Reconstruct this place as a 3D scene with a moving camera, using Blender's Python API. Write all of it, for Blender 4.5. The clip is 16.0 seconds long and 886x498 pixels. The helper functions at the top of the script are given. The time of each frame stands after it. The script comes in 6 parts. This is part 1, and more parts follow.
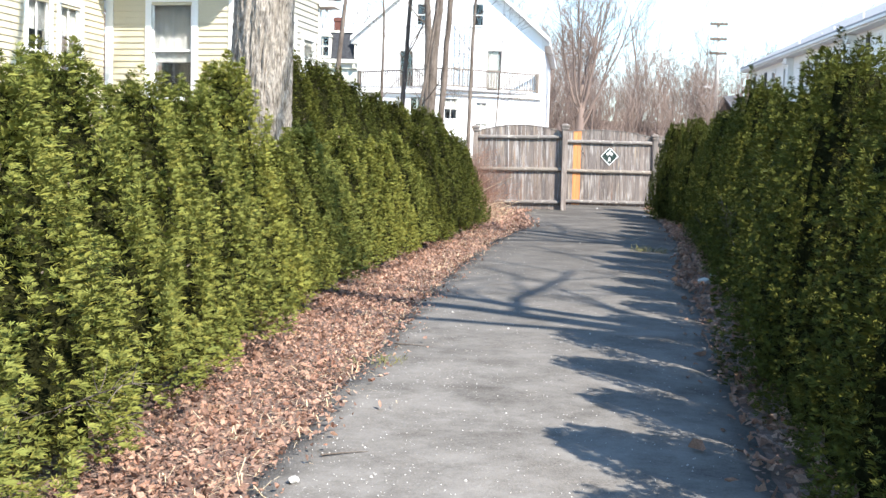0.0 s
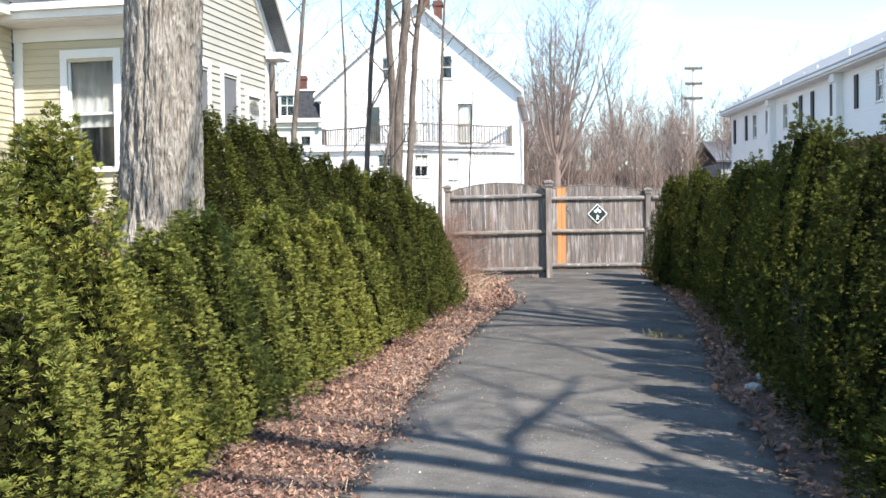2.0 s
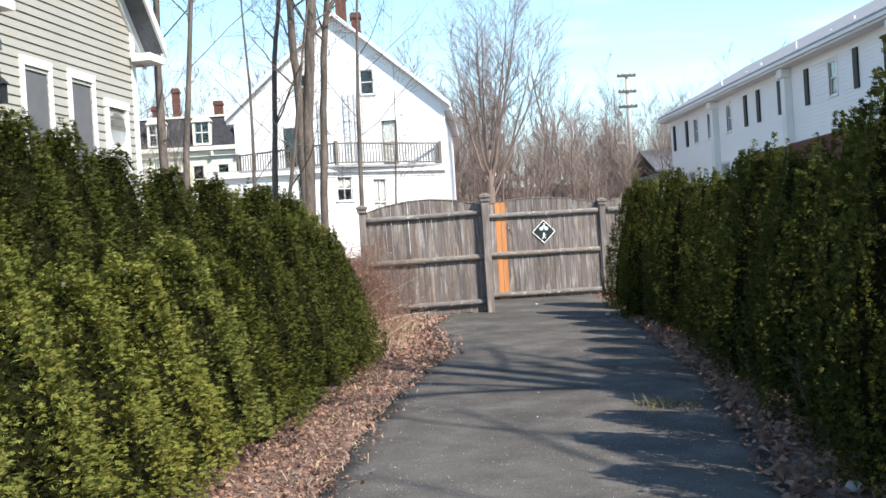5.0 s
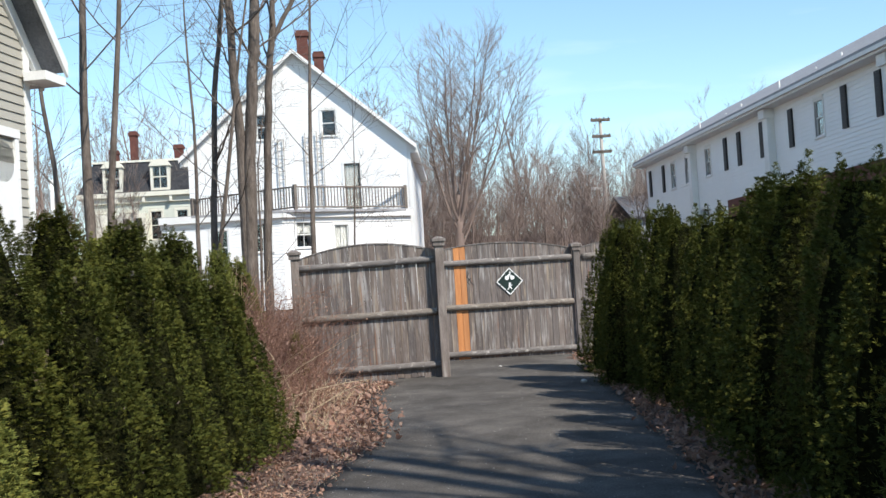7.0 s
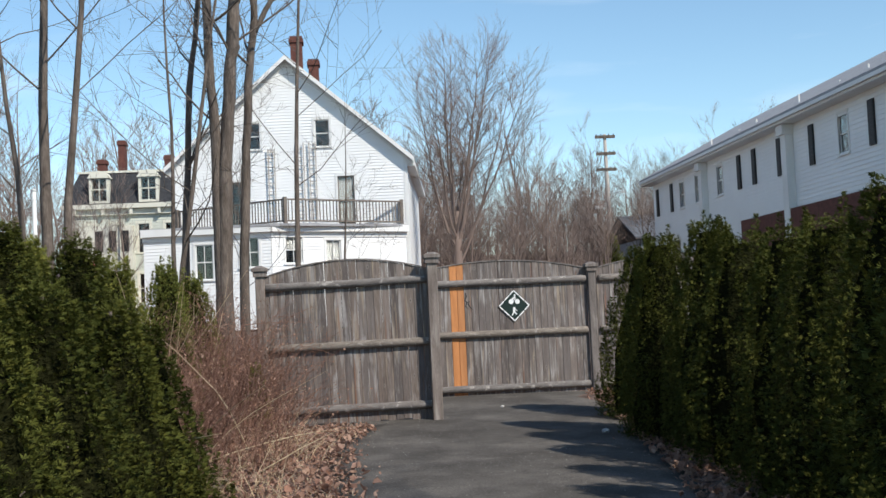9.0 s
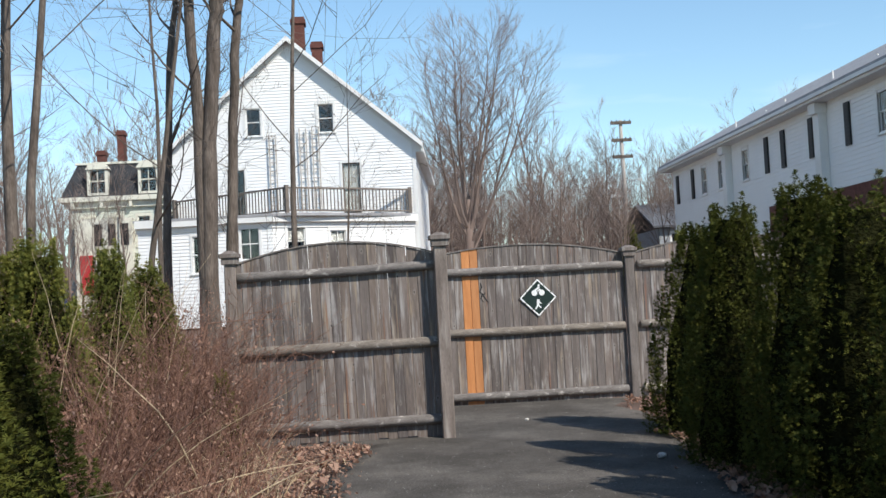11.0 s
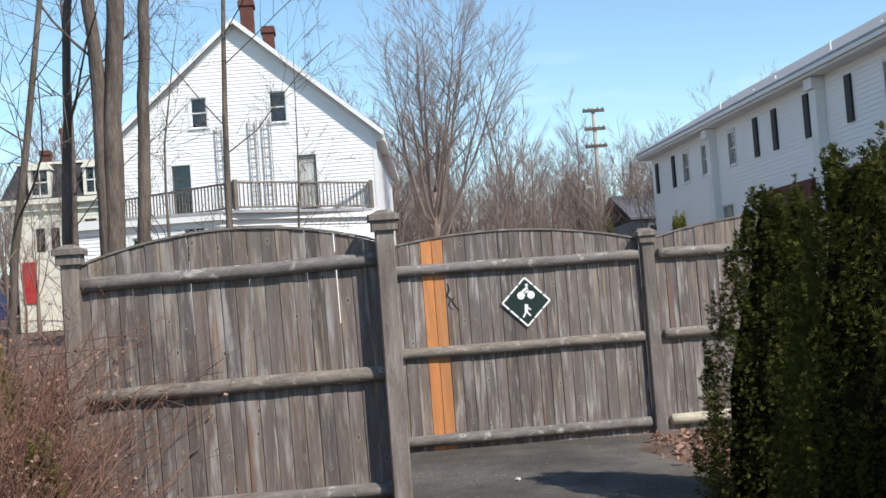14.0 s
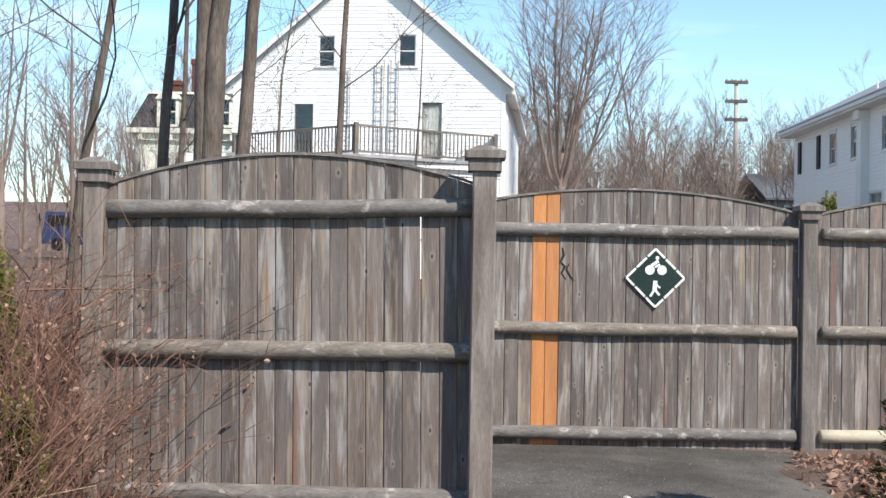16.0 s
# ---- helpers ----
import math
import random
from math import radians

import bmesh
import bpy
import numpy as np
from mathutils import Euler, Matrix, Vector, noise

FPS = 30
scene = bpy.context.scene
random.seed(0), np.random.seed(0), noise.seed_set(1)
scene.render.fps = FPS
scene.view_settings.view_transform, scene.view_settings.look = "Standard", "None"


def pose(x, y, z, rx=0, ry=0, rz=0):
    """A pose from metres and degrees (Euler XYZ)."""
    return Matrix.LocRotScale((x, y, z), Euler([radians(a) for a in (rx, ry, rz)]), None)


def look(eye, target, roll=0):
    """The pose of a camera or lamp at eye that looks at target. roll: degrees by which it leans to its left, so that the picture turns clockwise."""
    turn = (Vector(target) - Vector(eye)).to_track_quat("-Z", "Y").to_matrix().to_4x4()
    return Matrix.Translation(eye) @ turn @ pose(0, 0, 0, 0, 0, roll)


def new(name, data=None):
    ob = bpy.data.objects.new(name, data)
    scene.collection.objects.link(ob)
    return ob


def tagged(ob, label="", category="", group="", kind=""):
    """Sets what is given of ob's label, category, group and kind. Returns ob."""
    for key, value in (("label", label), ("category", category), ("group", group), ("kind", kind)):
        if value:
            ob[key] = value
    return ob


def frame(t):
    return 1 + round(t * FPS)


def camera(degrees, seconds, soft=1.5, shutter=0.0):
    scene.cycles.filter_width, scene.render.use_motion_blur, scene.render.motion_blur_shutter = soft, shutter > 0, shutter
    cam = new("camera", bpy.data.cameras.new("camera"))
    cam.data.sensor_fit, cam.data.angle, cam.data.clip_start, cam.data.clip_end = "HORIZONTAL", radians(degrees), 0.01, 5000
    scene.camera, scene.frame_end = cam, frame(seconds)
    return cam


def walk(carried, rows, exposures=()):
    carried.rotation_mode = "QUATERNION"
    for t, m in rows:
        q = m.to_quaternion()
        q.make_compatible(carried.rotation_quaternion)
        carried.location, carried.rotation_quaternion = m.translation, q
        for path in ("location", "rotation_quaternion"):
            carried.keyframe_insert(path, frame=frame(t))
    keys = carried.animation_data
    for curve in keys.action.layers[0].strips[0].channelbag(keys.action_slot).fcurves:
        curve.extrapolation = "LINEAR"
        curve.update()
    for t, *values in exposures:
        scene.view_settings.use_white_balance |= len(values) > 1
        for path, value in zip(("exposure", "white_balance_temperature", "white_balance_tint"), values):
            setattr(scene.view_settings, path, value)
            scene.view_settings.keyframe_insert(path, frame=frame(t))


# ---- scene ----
cam = camera(41.0, 16.0)
PATH = [
    (0, (0.832, 3.124, 1.507), (0.78, 5.12, 1.378), 1.5),
    (0.5, (0.814, 3.956, 1.605), (0.779, 5.955, 1.541), -1.4),
    (1, (0.873, 4.81, 1.658), (0.859, 6.809, 1.612), 0.0),
    (1.5, (0.878, 5.485, 1.679), (0.887, 7.485, 1.639), -1.3),
    (2, (0.866, 6.171, 1.748), (0.852, 8.171, 1.711), -0.7),
    (2.5, (0.893, 6.834, 1.768), (0.898, 8.833, 1.719), -1.4),
    (3, (0.931, 7.476, 1.786), (0.953, 9.475, 1.745), -0.2),
    (3.5, (0.947, 8.174, 1.784), (0.96, 10.174, 1.761), -2.7),
    (4, (0.99, 8.869, 1.838), (0.999, 10.868, 1.802), -2.4),
    (4.5, (1.063, 9.583, 1.805), (1.128, 11.581, 1.781), -3.2),
    (7, (1.656, 13.017, 1.844), (1.799, 15.011, 1.921), -3.5),
    (7.5, (1.774, 13.846, 1.89), (1.92, 15.839, 1.975), -2.5),
    (8, (1.822, 14.492, 1.913), (1.986, 16.483, 2.013), -3.4),
    (8.5, (1.862, 14.965, 1.923), (2.01, 16.957, 2.031), -1.5),
    (9, (1.885, 15.512, 1.932), (2.032, 17.503, 2.04), -2.6),
    (11.5, (2.12, 18.574, 1.943), (2.243, 20.569, 2.031), -3.0),
    (12, (2.167, 19.2, 1.964), (2.259, 21.197, 1.918), -2.3),
    (12.5, (2.179, 19.81, 1.985), (2.351, 21.802, 1.921), -2.5),
    (13, (2.272, 20.369, 1.999), (2.476, 22.358, 1.962), -2.4),
    (13.5, (2.299, 20.964, 2.01), (2.489, 22.954, 2.029), -3.1),
    (14, (2.423, 21.514, 2.021), (2.603, 23.504, 2.114), -4.3),
    (14.5, (2.475, 22.037, 2.054), (2.616, 24.026, 2.207), -2.9),
    (15, (2.493, 22.434, 2.07), (2.603, 24.424, 2.242), -0.9),
    (15.5, (2.586, 22.867, 2.051), (2.606, 24.86, 2.21), -0.2),
    (16, (2.603, 23.087, 2.038), (2.577, 25.087, 2.069), 1.0),
]
EXPOSURE = [(0, 1.40), (1, 1.15), (2.5, 1.06), (3.5, 0.82), (4.5, 0.80), (7, 0.32), (9, 0.0), (11.3, 0.14), (11.5, 0.22), (12, 0.74), (13, 0.78), (13.5, 0.60), (14, 0.17), (15, 0.02), (15.5, 0.0), (16, 0.42)]
walk(cam, [(t, look(eye, target, roll)) for t, eye, target, roll in PATH], EXPOSURE)

# ---- sky, sun ----
SUN_EL, SUN_AZ = 43.0, 139.0        # degrees: height, and turn clockwise from straight ahead (+y)
world = bpy.data.worlds.new("sky")
scene.world = world
world.use_nodes = True
wn, wl = world.node_tree.nodes, world.node_tree.links
wn.clear()
sky = wn.new("ShaderNodeTexSky")
sky.sky_type, sky.sun_disc = "NISHITA", False
sky.sun_elevation, sky.sun_rotation = radians(SUN_EL), radians(SUN_AZ)
sky.air_density, sky.dust_density, sky.ozone_density = 1.0, 0.0, 1.5
wco = wn.new("ShaderNodeTexCoord")
wmap = wn.new("ShaderNodeMapping")
wmap.inputs["Scale"].default_value = (1.2, 1.2, 7.0)
wmap.inputs["Rotation"].default_value = (0.05, -0.08, 0.0)
cirrus = wn.new("ShaderNodeTexNoise")
cirrus.inputs["Scale"].default_value, cirrus.inputs["Detail"].default_value = 1.4, 7.0
cirrus.inputs["Roughness"].default_value = 0.55
cramp = wn.new("ShaderNodeValToRGB")
cramp.color_ramp.elements[0].position, cramp.color_ramp.elements[1].position = 0.53, 0.80
cmix = wn.new("ShaderNodeMixRGB")
cmix.inputs[2].default_value = (9.6, 10.3, 10.9, 1)
cscale = wn.new("ShaderNodeMath")
cscale.operation = "MULTIPLY"
cscale.inputs[1].default_value = 0.5
wback = wn.new("ShaderNodeBackground")
wback.inputs["Strength"].default_value = 0.122
wout = wn.new("ShaderNodeOutputWorld")
wl.new(wco.outputs["Generated"], wmap.inputs[0])
wl.new(wmap.outputs[0], cirrus.inputs["Vector"])
wl.new(cirrus.outputs["Fac"], cramp.inputs[0])
wl.new(cramp.outputs[0], cscale.inputs[0])
wl.new(cscale.outputs[0], cmix.inputs[0])
hue = wn.new("ShaderNodeMixRGB")
hue.blend_type = "MULTIPLY"
hue.inputs[0].default_value = 1.0
hue.inputs[2].default_value = (1.20, 1.36, 1.36, 1)
wl.new(sky.outputs[0], hue.inputs[1])
wl.new(hue.outputs[0], cmix.inputs[1])
wl.new(cmix.outputs[0], wback.inputs["Color"])
wl.new(wback.outputs[0], wout.inputs["Surface"])

sun_data = bpy.data.lights.new("sun", "SUN")
sun_data.energy, sun_data.angle, sun_data.color = 5.0, radians(0.53), (1.0, 0.935, 0.845)
sun = new("sun", sun_data)
sun_from = Vector((math.sin(radians(SUN_AZ)) * math.cos(radians(SUN_EL)),
                   math.cos(radians(SUN_AZ)) * math.cos(radians(SUN_EL)), math.sin(radians(SUN_EL))))
sun.matrix_basis = look(sun_from * 60, (0, 0, 0))


# ---- materials ----
def material(name, stops, scale=6.0, stretch=(1, 1, 1), rough=0.8, bump=0.3, bump_scale=60.0, fine=0.25, metal=0.0,
             per_object=0.0, per_island=0.0, tints=None, trans=0.0, spec=0.3, bump_dist=0.01):
    """Two scales of noise between the colour stops; object- or island-random tints; fine bump."""
    m = bpy.data.materials.new(name)
    m.use_nodes = True
    n, l = m.node_tree.nodes, m.node_tree.links
    b = n["Principled BSDF"]
    b.inputs["Roughness"].default_value, b.inputs["Metallic"].default_value = rough, metal
    b.inputs["Specular IOR Level"].default_value = spec
    co = n.new("ShaderNodeTexCoord")
    mp = n.new("ShaderNodeMapping")
    mp.inputs["Scale"].default_value = stretch
    l.new(co.outputs["Object"], mp.inputs[0])
    if per_object:                                     # each piece has its own stretch of the pattern
        cut = n.new("ShaderNodeVectorMath")
        cut.operation = "MULTIPLY"
        cut.inputs[1].default_value = (41.0, 23.0, 17.0)
        l.new(n.new("ShaderNodeObjectInfo").outputs["Random"], cut.inputs[0])
        l.new(cut.outputs[0], mp.inputs["Location"])
    big = n.new("ShaderNodeTexNoise")
    big.inputs["Scale"].default_value, big.inputs["Detail"].default_value = scale, 6.0
    big.inputs["Roughness"].default_value = 0.6
    l.new(mp.outputs[0], big.inputs["Vector"])
    ramp = n.new("ShaderNodeValToRGB")
    while len(ramp.color_ramp.elements) < len(stops):
        ramp.color_ramp.elements.new(0.5)
    for e, (p, c) in zip(ramp.color_ramp.elements, stops):
        e.position, e.color = p, (*c, 1)
    l.new(big.outputs["Fac"], ramp.inputs[0])
    col = ramp.outputs[0]
    small = n.new("ShaderNodeTexNoise")
    small.inputs["Scale"].default_value, small.inputs["Detail"].default_value = bump_scale, 5.0
    l.new(mp.outputs[0], small.inputs["Vector"])
    if fine:
        g = n.new("ShaderNodeMapRange")
        g.inputs["From Min"].default_value, g.inputs["From Max"].default_value = 0.3, 0.7
        g.inputs["To Min"].default_value, g.inputs["To Max"].default_value = 1 - fine, 1 + fine
        l.new(small.outputs["Fac"], g.inputs[0])
        mul = n.new("ShaderNodeVectorMath")
        mul.operation = "SCALE"
        l.new(col, mul.inputs[0])
        l.new(g.outputs[0], mul.inputs["Scale"])
        col = mul.outputs[0]
    for amount, kind in ((per_object, "object"), (per_island, "island")):
        if not amount:
            continue
        if kind == "object":
            rnd = n.new("ShaderNodeObjectInfo").outputs["Random"]
        else:
            rnd = n.new("ShaderNodeNewGeometry").outputs["Random Per Island"]
        tr = n.new("ShaderNodeValToRGB")
        pal = (tints if kind == "island" or not per_island else None) or [(0.65, 0.72, 0.8), (1.0, 1.0, 1.0), (1.25, 1.15, 0.9)]
        while len(tr.color_ramp.elements) < len(pal):
            tr.color_ramp.elements.new(0.5)
        for i, (e, c) in enumerate(zip(tr.color_ramp.elements, pal)):
            e.position, e.color = i / max(1, len(pal) - 1), (*c, 1)
        l.new(rnd, tr.inputs[0])
        mx = n.new("ShaderNodeMixRGB")
        mx.blend_type = "MULTIPLY"
        mx.inputs[0].default_value = amount
        l.new(col, mx.inputs[1])
        l.new(tr.outputs[0], mx.inputs[2])
        col = mx.outputs[0]
    l.new(col, b.inputs["Base Color"])
    if bump:
        bp = n.new("ShaderNodeBump")
        bp.inputs["Strength"].default_value, bp.inputs["Distance"].default_value = bump, bump_dist
        l.new(small.outputs["Fac"], bp.inputs["Height"])
        l.new(bp.outputs[0], b.inputs["Normal"])
    if trans:
        out = n["Material Output"]
        tl = n.new("ShaderNodeBsdfTranslucent")
        ms = n.new("ShaderNodeMixShader")
        ms.inputs[0].default_value = trans
        l.new(col, tl.inputs["Color"])
        l.new(b.outputs[0], ms.inputs[1])
        l.new(tl.outputs[0], ms.inputs[2])
        l.new(ms.outputs[0], out.inputs["Surface"])
    return m


def grey(v, r=1.0, g=1.0, b=1.0):
    return (v * r, v * g, v * b)


M_SOIL = material("soil", [(0.3, (0.085, 0.058, 0.045)), (0.55, (0.165, 0.112, 0.09)), (0.75, (0.21, 0.155, 0.125))], 1.4, bump=0.8, bump_scale=30, bump_dist=0.03)
M_LEAF = material("dead_leaf", [(0.3, (0.3, 0.205, 0.162)), (0.7, (0.415, 0.298, 0.24))], 3, rough=0.75, bump=0.2, bump_scale=150, per_island=0.85,
                  tints=[(0.42, 0.35, 0.33), (0.8, 0.68, 0.64), (1.05, 0.88, 0.80), (1.3, 1.22, 1.12), (0.92, 0.66, 0.55), (1.15, 1.05, 0.9)], trans=0.25)
M_CEDAR = material("cedar_foliage", [(0.25, (0.0965, 0.105, 0.0294)), (0.5, (0.162, 0.173, 0.0458)), (0.8, (0.242, 0.237, 0.0695))], 4.5, rough=0.65, bump=0.0, fine=0.15,
                   bump_scale=25, per_island=0.6, per_object=0.35, tints=[(0.62, 0.66, 0.62), (0.85, 0.90, 0.80), (1.0, 1.0, 0.88), (1.16, 1.10, 0.86), (1.12, 0.94, 0.66)], trans=0.06, spec=0.05)
# Darker green copy of M_CEDAR, with the hedge's shade put into its colour.
M_CEDAR_DARK_SHADE = material("dark_shaded_cedar_foliage", [(0.25, (0.0443, 0.0517, 0.0126)), (0.5, (0.0738, 0.0817, 0.02)), (0.8, (0.114, 0.118, 0.0304))], 4.5, rough=0.65, bump=0.0, fine=0.15,
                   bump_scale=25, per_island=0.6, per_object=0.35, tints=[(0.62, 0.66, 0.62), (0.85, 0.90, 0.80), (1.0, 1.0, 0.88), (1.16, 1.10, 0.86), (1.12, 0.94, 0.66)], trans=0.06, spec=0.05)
# Near-black core colour; the shade within the crowns is put into it.
M_CORE = material("cedar_inner_shade", [(0.3, (0.009, 0.010, 0.004)), (0.7, (0.024, 0.025, 0.010))], 12, bump=1.0, bump_scale=40, rough=1.0, bump_dist=0.05, spec=0.0)
M_BARK = material("grey_bark", [(0.35, (0.0978, 0.0805, 0.0655)), (0.45, (0.23, 0.202, 0.172)), (0.66, (0.356, 0.32, 0.278))], 20.0, (2.1, 2.1, 0.42), 0.95, 1.0, 34, 0.4, bump_dist=0.03)
M_BARK2 = material("brown_bark", [(0.3, (0.070, 0.055, 0.045)), (0.7, (0.17, 0.14, 0.118))], 6, (1.5, 1.5, 0.3), 0.9, 0.8, 30, 0.3, bump_dist=0.02)
M_TWIG = material("far_twigs", [(0.3, (0.15, 0.11, 0.0942)), (0.7, (0.251, 0.194, 0.166))], 0.5, rough=0.95, bump=0, fine=0.1)
M_BRUSH = material("red_brown_stems", [(0.3, (0.157, 0.0833, 0.062)), (0.7, (0.281, 0.174, 0.129))], 3, rough=0.8, bump=0, per_island=0.6,
                   tints=[(0.6, 0.5, 0.5), (1, 0.9, 0.85), (1.3, 1.15, 1.0)])
M_STRAW = material("dry_stalk", [(0.3, (0.42, 0.32, 0.20)), (0.7, (0.58, 0.47, 0.33))], 4, rough=0.8, bump=0, per_island=0.5)
M_GRASS = material("dull_grass", [(0.3, (0.10, 0.11, 0.04)), (0.7, (0.24, 0.22, 0.11))], 4, rough=0.9, bump=0, per_island=0.6, trans=0.2)
M_FENCE = material("weathered_board", [(0.28, (0.11, 0.0936, 0.0862)), (0.5, (0.156, 0.135, 0.123)), (0.75, (0.209, 0.182, 0.168))],
                   2.2, (8.0, 8.0, 0.5), 0.88, 0.45, 26, 0.2, per_object=1.0, bump_dist=0.003,
                   tints=[(0.66, 0.64, 0.65), (0.95, 0.95, 0.97), (1.16, 1.12, 1.10), (1.16, 1.07, 1.0), (0.78, 0.76, 0.77), (1.05, 1.03, 1.02), (0.88, 0.86, 0.87)])


def add_wear(m, stretch, scale, low, high, colour, amount, shift):
    """Long soft patches of bleached, tan or rusty wood grain, each piece with its own."""
    n, l = m.node_tree.nodes, m.node_tree.links
    b = n["Principled BSDF"]
    src = b.inputs["Base Color"].links[0].from_socket
    co = n.new("ShaderNodeTexCoord")
    cut = n.new("ShaderNodeVectorMath")
    cut.operation = "MULTIPLY"
    cut.inputs[1].default_value = (31.0 + shift, 19.0, 27.0 + shift * 3)
    l.new(n.new("ShaderNodeObjectInfo").outputs["Random"], cut.inputs[0])
    mp = n.new("ShaderNodeMapping")
    mp.inputs["Scale"].default_value = stretch
    l.new(co.outputs["Object"], mp.inputs[0])
    l.new(cut.outputs[0], mp.inputs["Location"])
    t = n.new("ShaderNodeTexNoise")
    t.inputs["Scale"].default_value, t.inputs["Detail"].default_value = scale, 5.0
    t.inputs["Roughness"].default_value, t.inputs["Distortion"].default_value = 0.62, 0.35
    l.new(mp.outputs[0], t.inputs["Vector"])
    r = n.new("ShaderNodeMapRange")
    r.inputs["From Min"].default_value, r.inputs["From Max"].default_value = low, high
    r.inputs["To Min"].default_value, r.inputs["To Max"].default_value = 0.0, amount
    l.new(t.outputs["Fac"], r.inputs[0])
    mx = n.new("ShaderNodeMixRGB")
    mx.inputs[2].default_value = (*colour, 1)
    l.new(r.outputs[0], mx.inputs[0])
    l.new(src, mx.inputs[1])
    l.new(mx.outputs[0], b.inputs["Base Color"])


add_wear(M_FENCE, (14, 14, 1.5), 1.3, 0.52, 0.67, (0.37, 0.35, 0.335), 0.85, 1.0)
add_wear(M_FENCE, (15, 15, 0.9), 1.5, 0.57, 0.68, (0.35, 0.28, 0.205), 0.7, 5.0)
add_wear(M_FENCE, (16, 16, 0.7), 1.2, 0.60, 0.70, (0.25, 0.115, 0.065), 0.75, 9.0)
add_wear(M_FENCE, (9, 9, 0.9), 1.6, 0.58, 0.72, (0.075, 0.068, 0.066), 0.65, 14.0)


def add_knots(m):
    """Dark knots with a pale ring, and dark drips, on the boards."""
    n, l = m.node_tree.nodes, m.node_tree.links
    b = n["Principled BSDF"]
    src = b.inputs["Base Color"].links[0].from_socket
    co = n.new("ShaderNodeTexCoord")
    sep = n.new("ShaderNodeSeparateXYZ")
    flat = n.new("ShaderNodeCombineXYZ")
    l.new(co.outputs["Object"], sep.inputs[0])
    l.new(sep.outputs["X"], flat.inputs["X"])
    l.new(sep.outputs["Z"], flat.inputs["Y"])
    mp = n.new("ShaderNodeMapping")
    mp.inputs["Scale"].default_value = (6.5, 3.6, 1.0)
    l.new(flat.outputs[0], mp.inputs[0])
    v = n.new("ShaderNodeTexVoronoi")
    v.voronoi_dimensions = "2D"
    v.inputs["Scale"].default_value = 1.0
    l.new(mp.outputs[0], v.inputs["Vector"])
    r = n.new("ShaderNodeMapRange")
    r.inputs["From Min"].default_value, r.inputs["From Max"].default_value = 0.022, 0.045
    r.inputs["To Min"].default_value, r.inputs["To Max"].default_value = 0.85, 0.0
    tone = n.new("ShaderNodeSeparateColor")            # knots sit in some cells only, at uneven sizes
    l.new(v.outputs["Color"], tone.inputs[0])
    some = n.new("ShaderNodeMapRange")
    some.inputs["From Min"].default_value, some.inputs["From Max"].default_value = 0.25, 0.75
    some.inputs["To Min"].default_value, some.inputs["To Max"].default_value = 0.08, -0.005
    l.new(tone.outputs[0], some.inputs[0])
    far = n.new("ShaderNodeMath")
    far.operation = "ADD"
    l.new(v.outputs["Distance"], far.inputs[0])
    l.new(some.outputs[0], far.inputs[1])
    l.new(far.outputs[0], r.inputs[0])
    mx = n.new("ShaderNodeMixRGB")
    mx.inputs[2].default_value = (0.035, 0.028, 0.025, 1)
    l.new(r.outputs[0], mx.inputs[0])
    rim = n.new("ShaderNodeMapRange")
    rim.inputs["From Min"].default_value, rim.inputs["From Max"].default_value = 0.055, 0.12
    rim.inputs["To Min"].default_value, rim.inputs["To Max"].default_value = 0.35, 0.0
    l.new(far.outputs[0], rim.inputs[0])
    pale = n.new("ShaderNodeMixRGB")
    pale.inputs[2].default_value = (0.33, 0.30, 0.27, 1)
    l.new(rim.outputs[0], pale.inputs[0])
    l.new(src, pale.inputs[1])
    l.new(pale.outputs[0], mx.inputs[1])
    l.new(mx.outputs[0], b.inputs["Base Color"])


add_knots(M_FENCE)
M_RAIL = material("weathered_rail", [(0.25, (0.112, 0.0971, 0.0875)), (0.5, (0.186, 0.165, 0.15)), (0.75, (0.261, 0.233, 0.213))], 4, (1.6, 7, 7), 0.88, 0.5, 24, 0.22, per_object=0.35, bump_dist=0.004)
add_wear(M_RAIL, (9.0, 11, 11), 1.3, 0.58, 0.68, (0.46, 0.425, 0.39), 0.8, 3.0)
add_wear(M_RAIL, (5.0, 10, 10), 1.8, 0.55, 0.70, (0.10, 0.084, 0.075), 0.65, 7.0)
M_POST = material("weathered_post", [(0.28, (0.127, 0.103, 0.0901)), (0.5, (0.193, 0.161, 0.141)), (0.75, (0.273, 0.23, 0.204))], 3, (5, 5, 0.7), 0.88, 0.4, 40, 0.18, per_object=0.5, bump_dist=0.003)
add_wear(M_POST, (9, 9, 1.3), 1.5, 0.56, 0.70, (0.38, 0.35, 0.32), 0.65, 2.0)
add_wear(M_POST, (8, 8, 1.1), 2.0, 0.60, 0.72, (0.085, 0.073, 0.066), 0.6, 6.0)
M_NEWRAIL = material("pale_new_rail", [(0.3, (0.42, 0.37, 0.28)), (0.7, (0.56, 0.50, 0.40))], 4, (1.6, 7, 7), 0.8, 0.3, 24, 0.12, bump_dist=0.003)
M_NEWWOOD = material("new_orange_board", [(0.3, (0.45, 0.184, 0.0675)), (0.7, (0.576, 0.257, 0.104))], 3.5, (6, 6, 0.5), 0.6, 0.2, 30, 0.1, per_object=0.3, bump_dist=0.003)
M_WHITE = material("white_paint", [(0.3, (0.684, 0.684, 0.665)), (0.7, (0.76, 0.76, 0.746))], 1.1, rough=0.55, bump=0.1, bump_scale=40, fine=0.04)
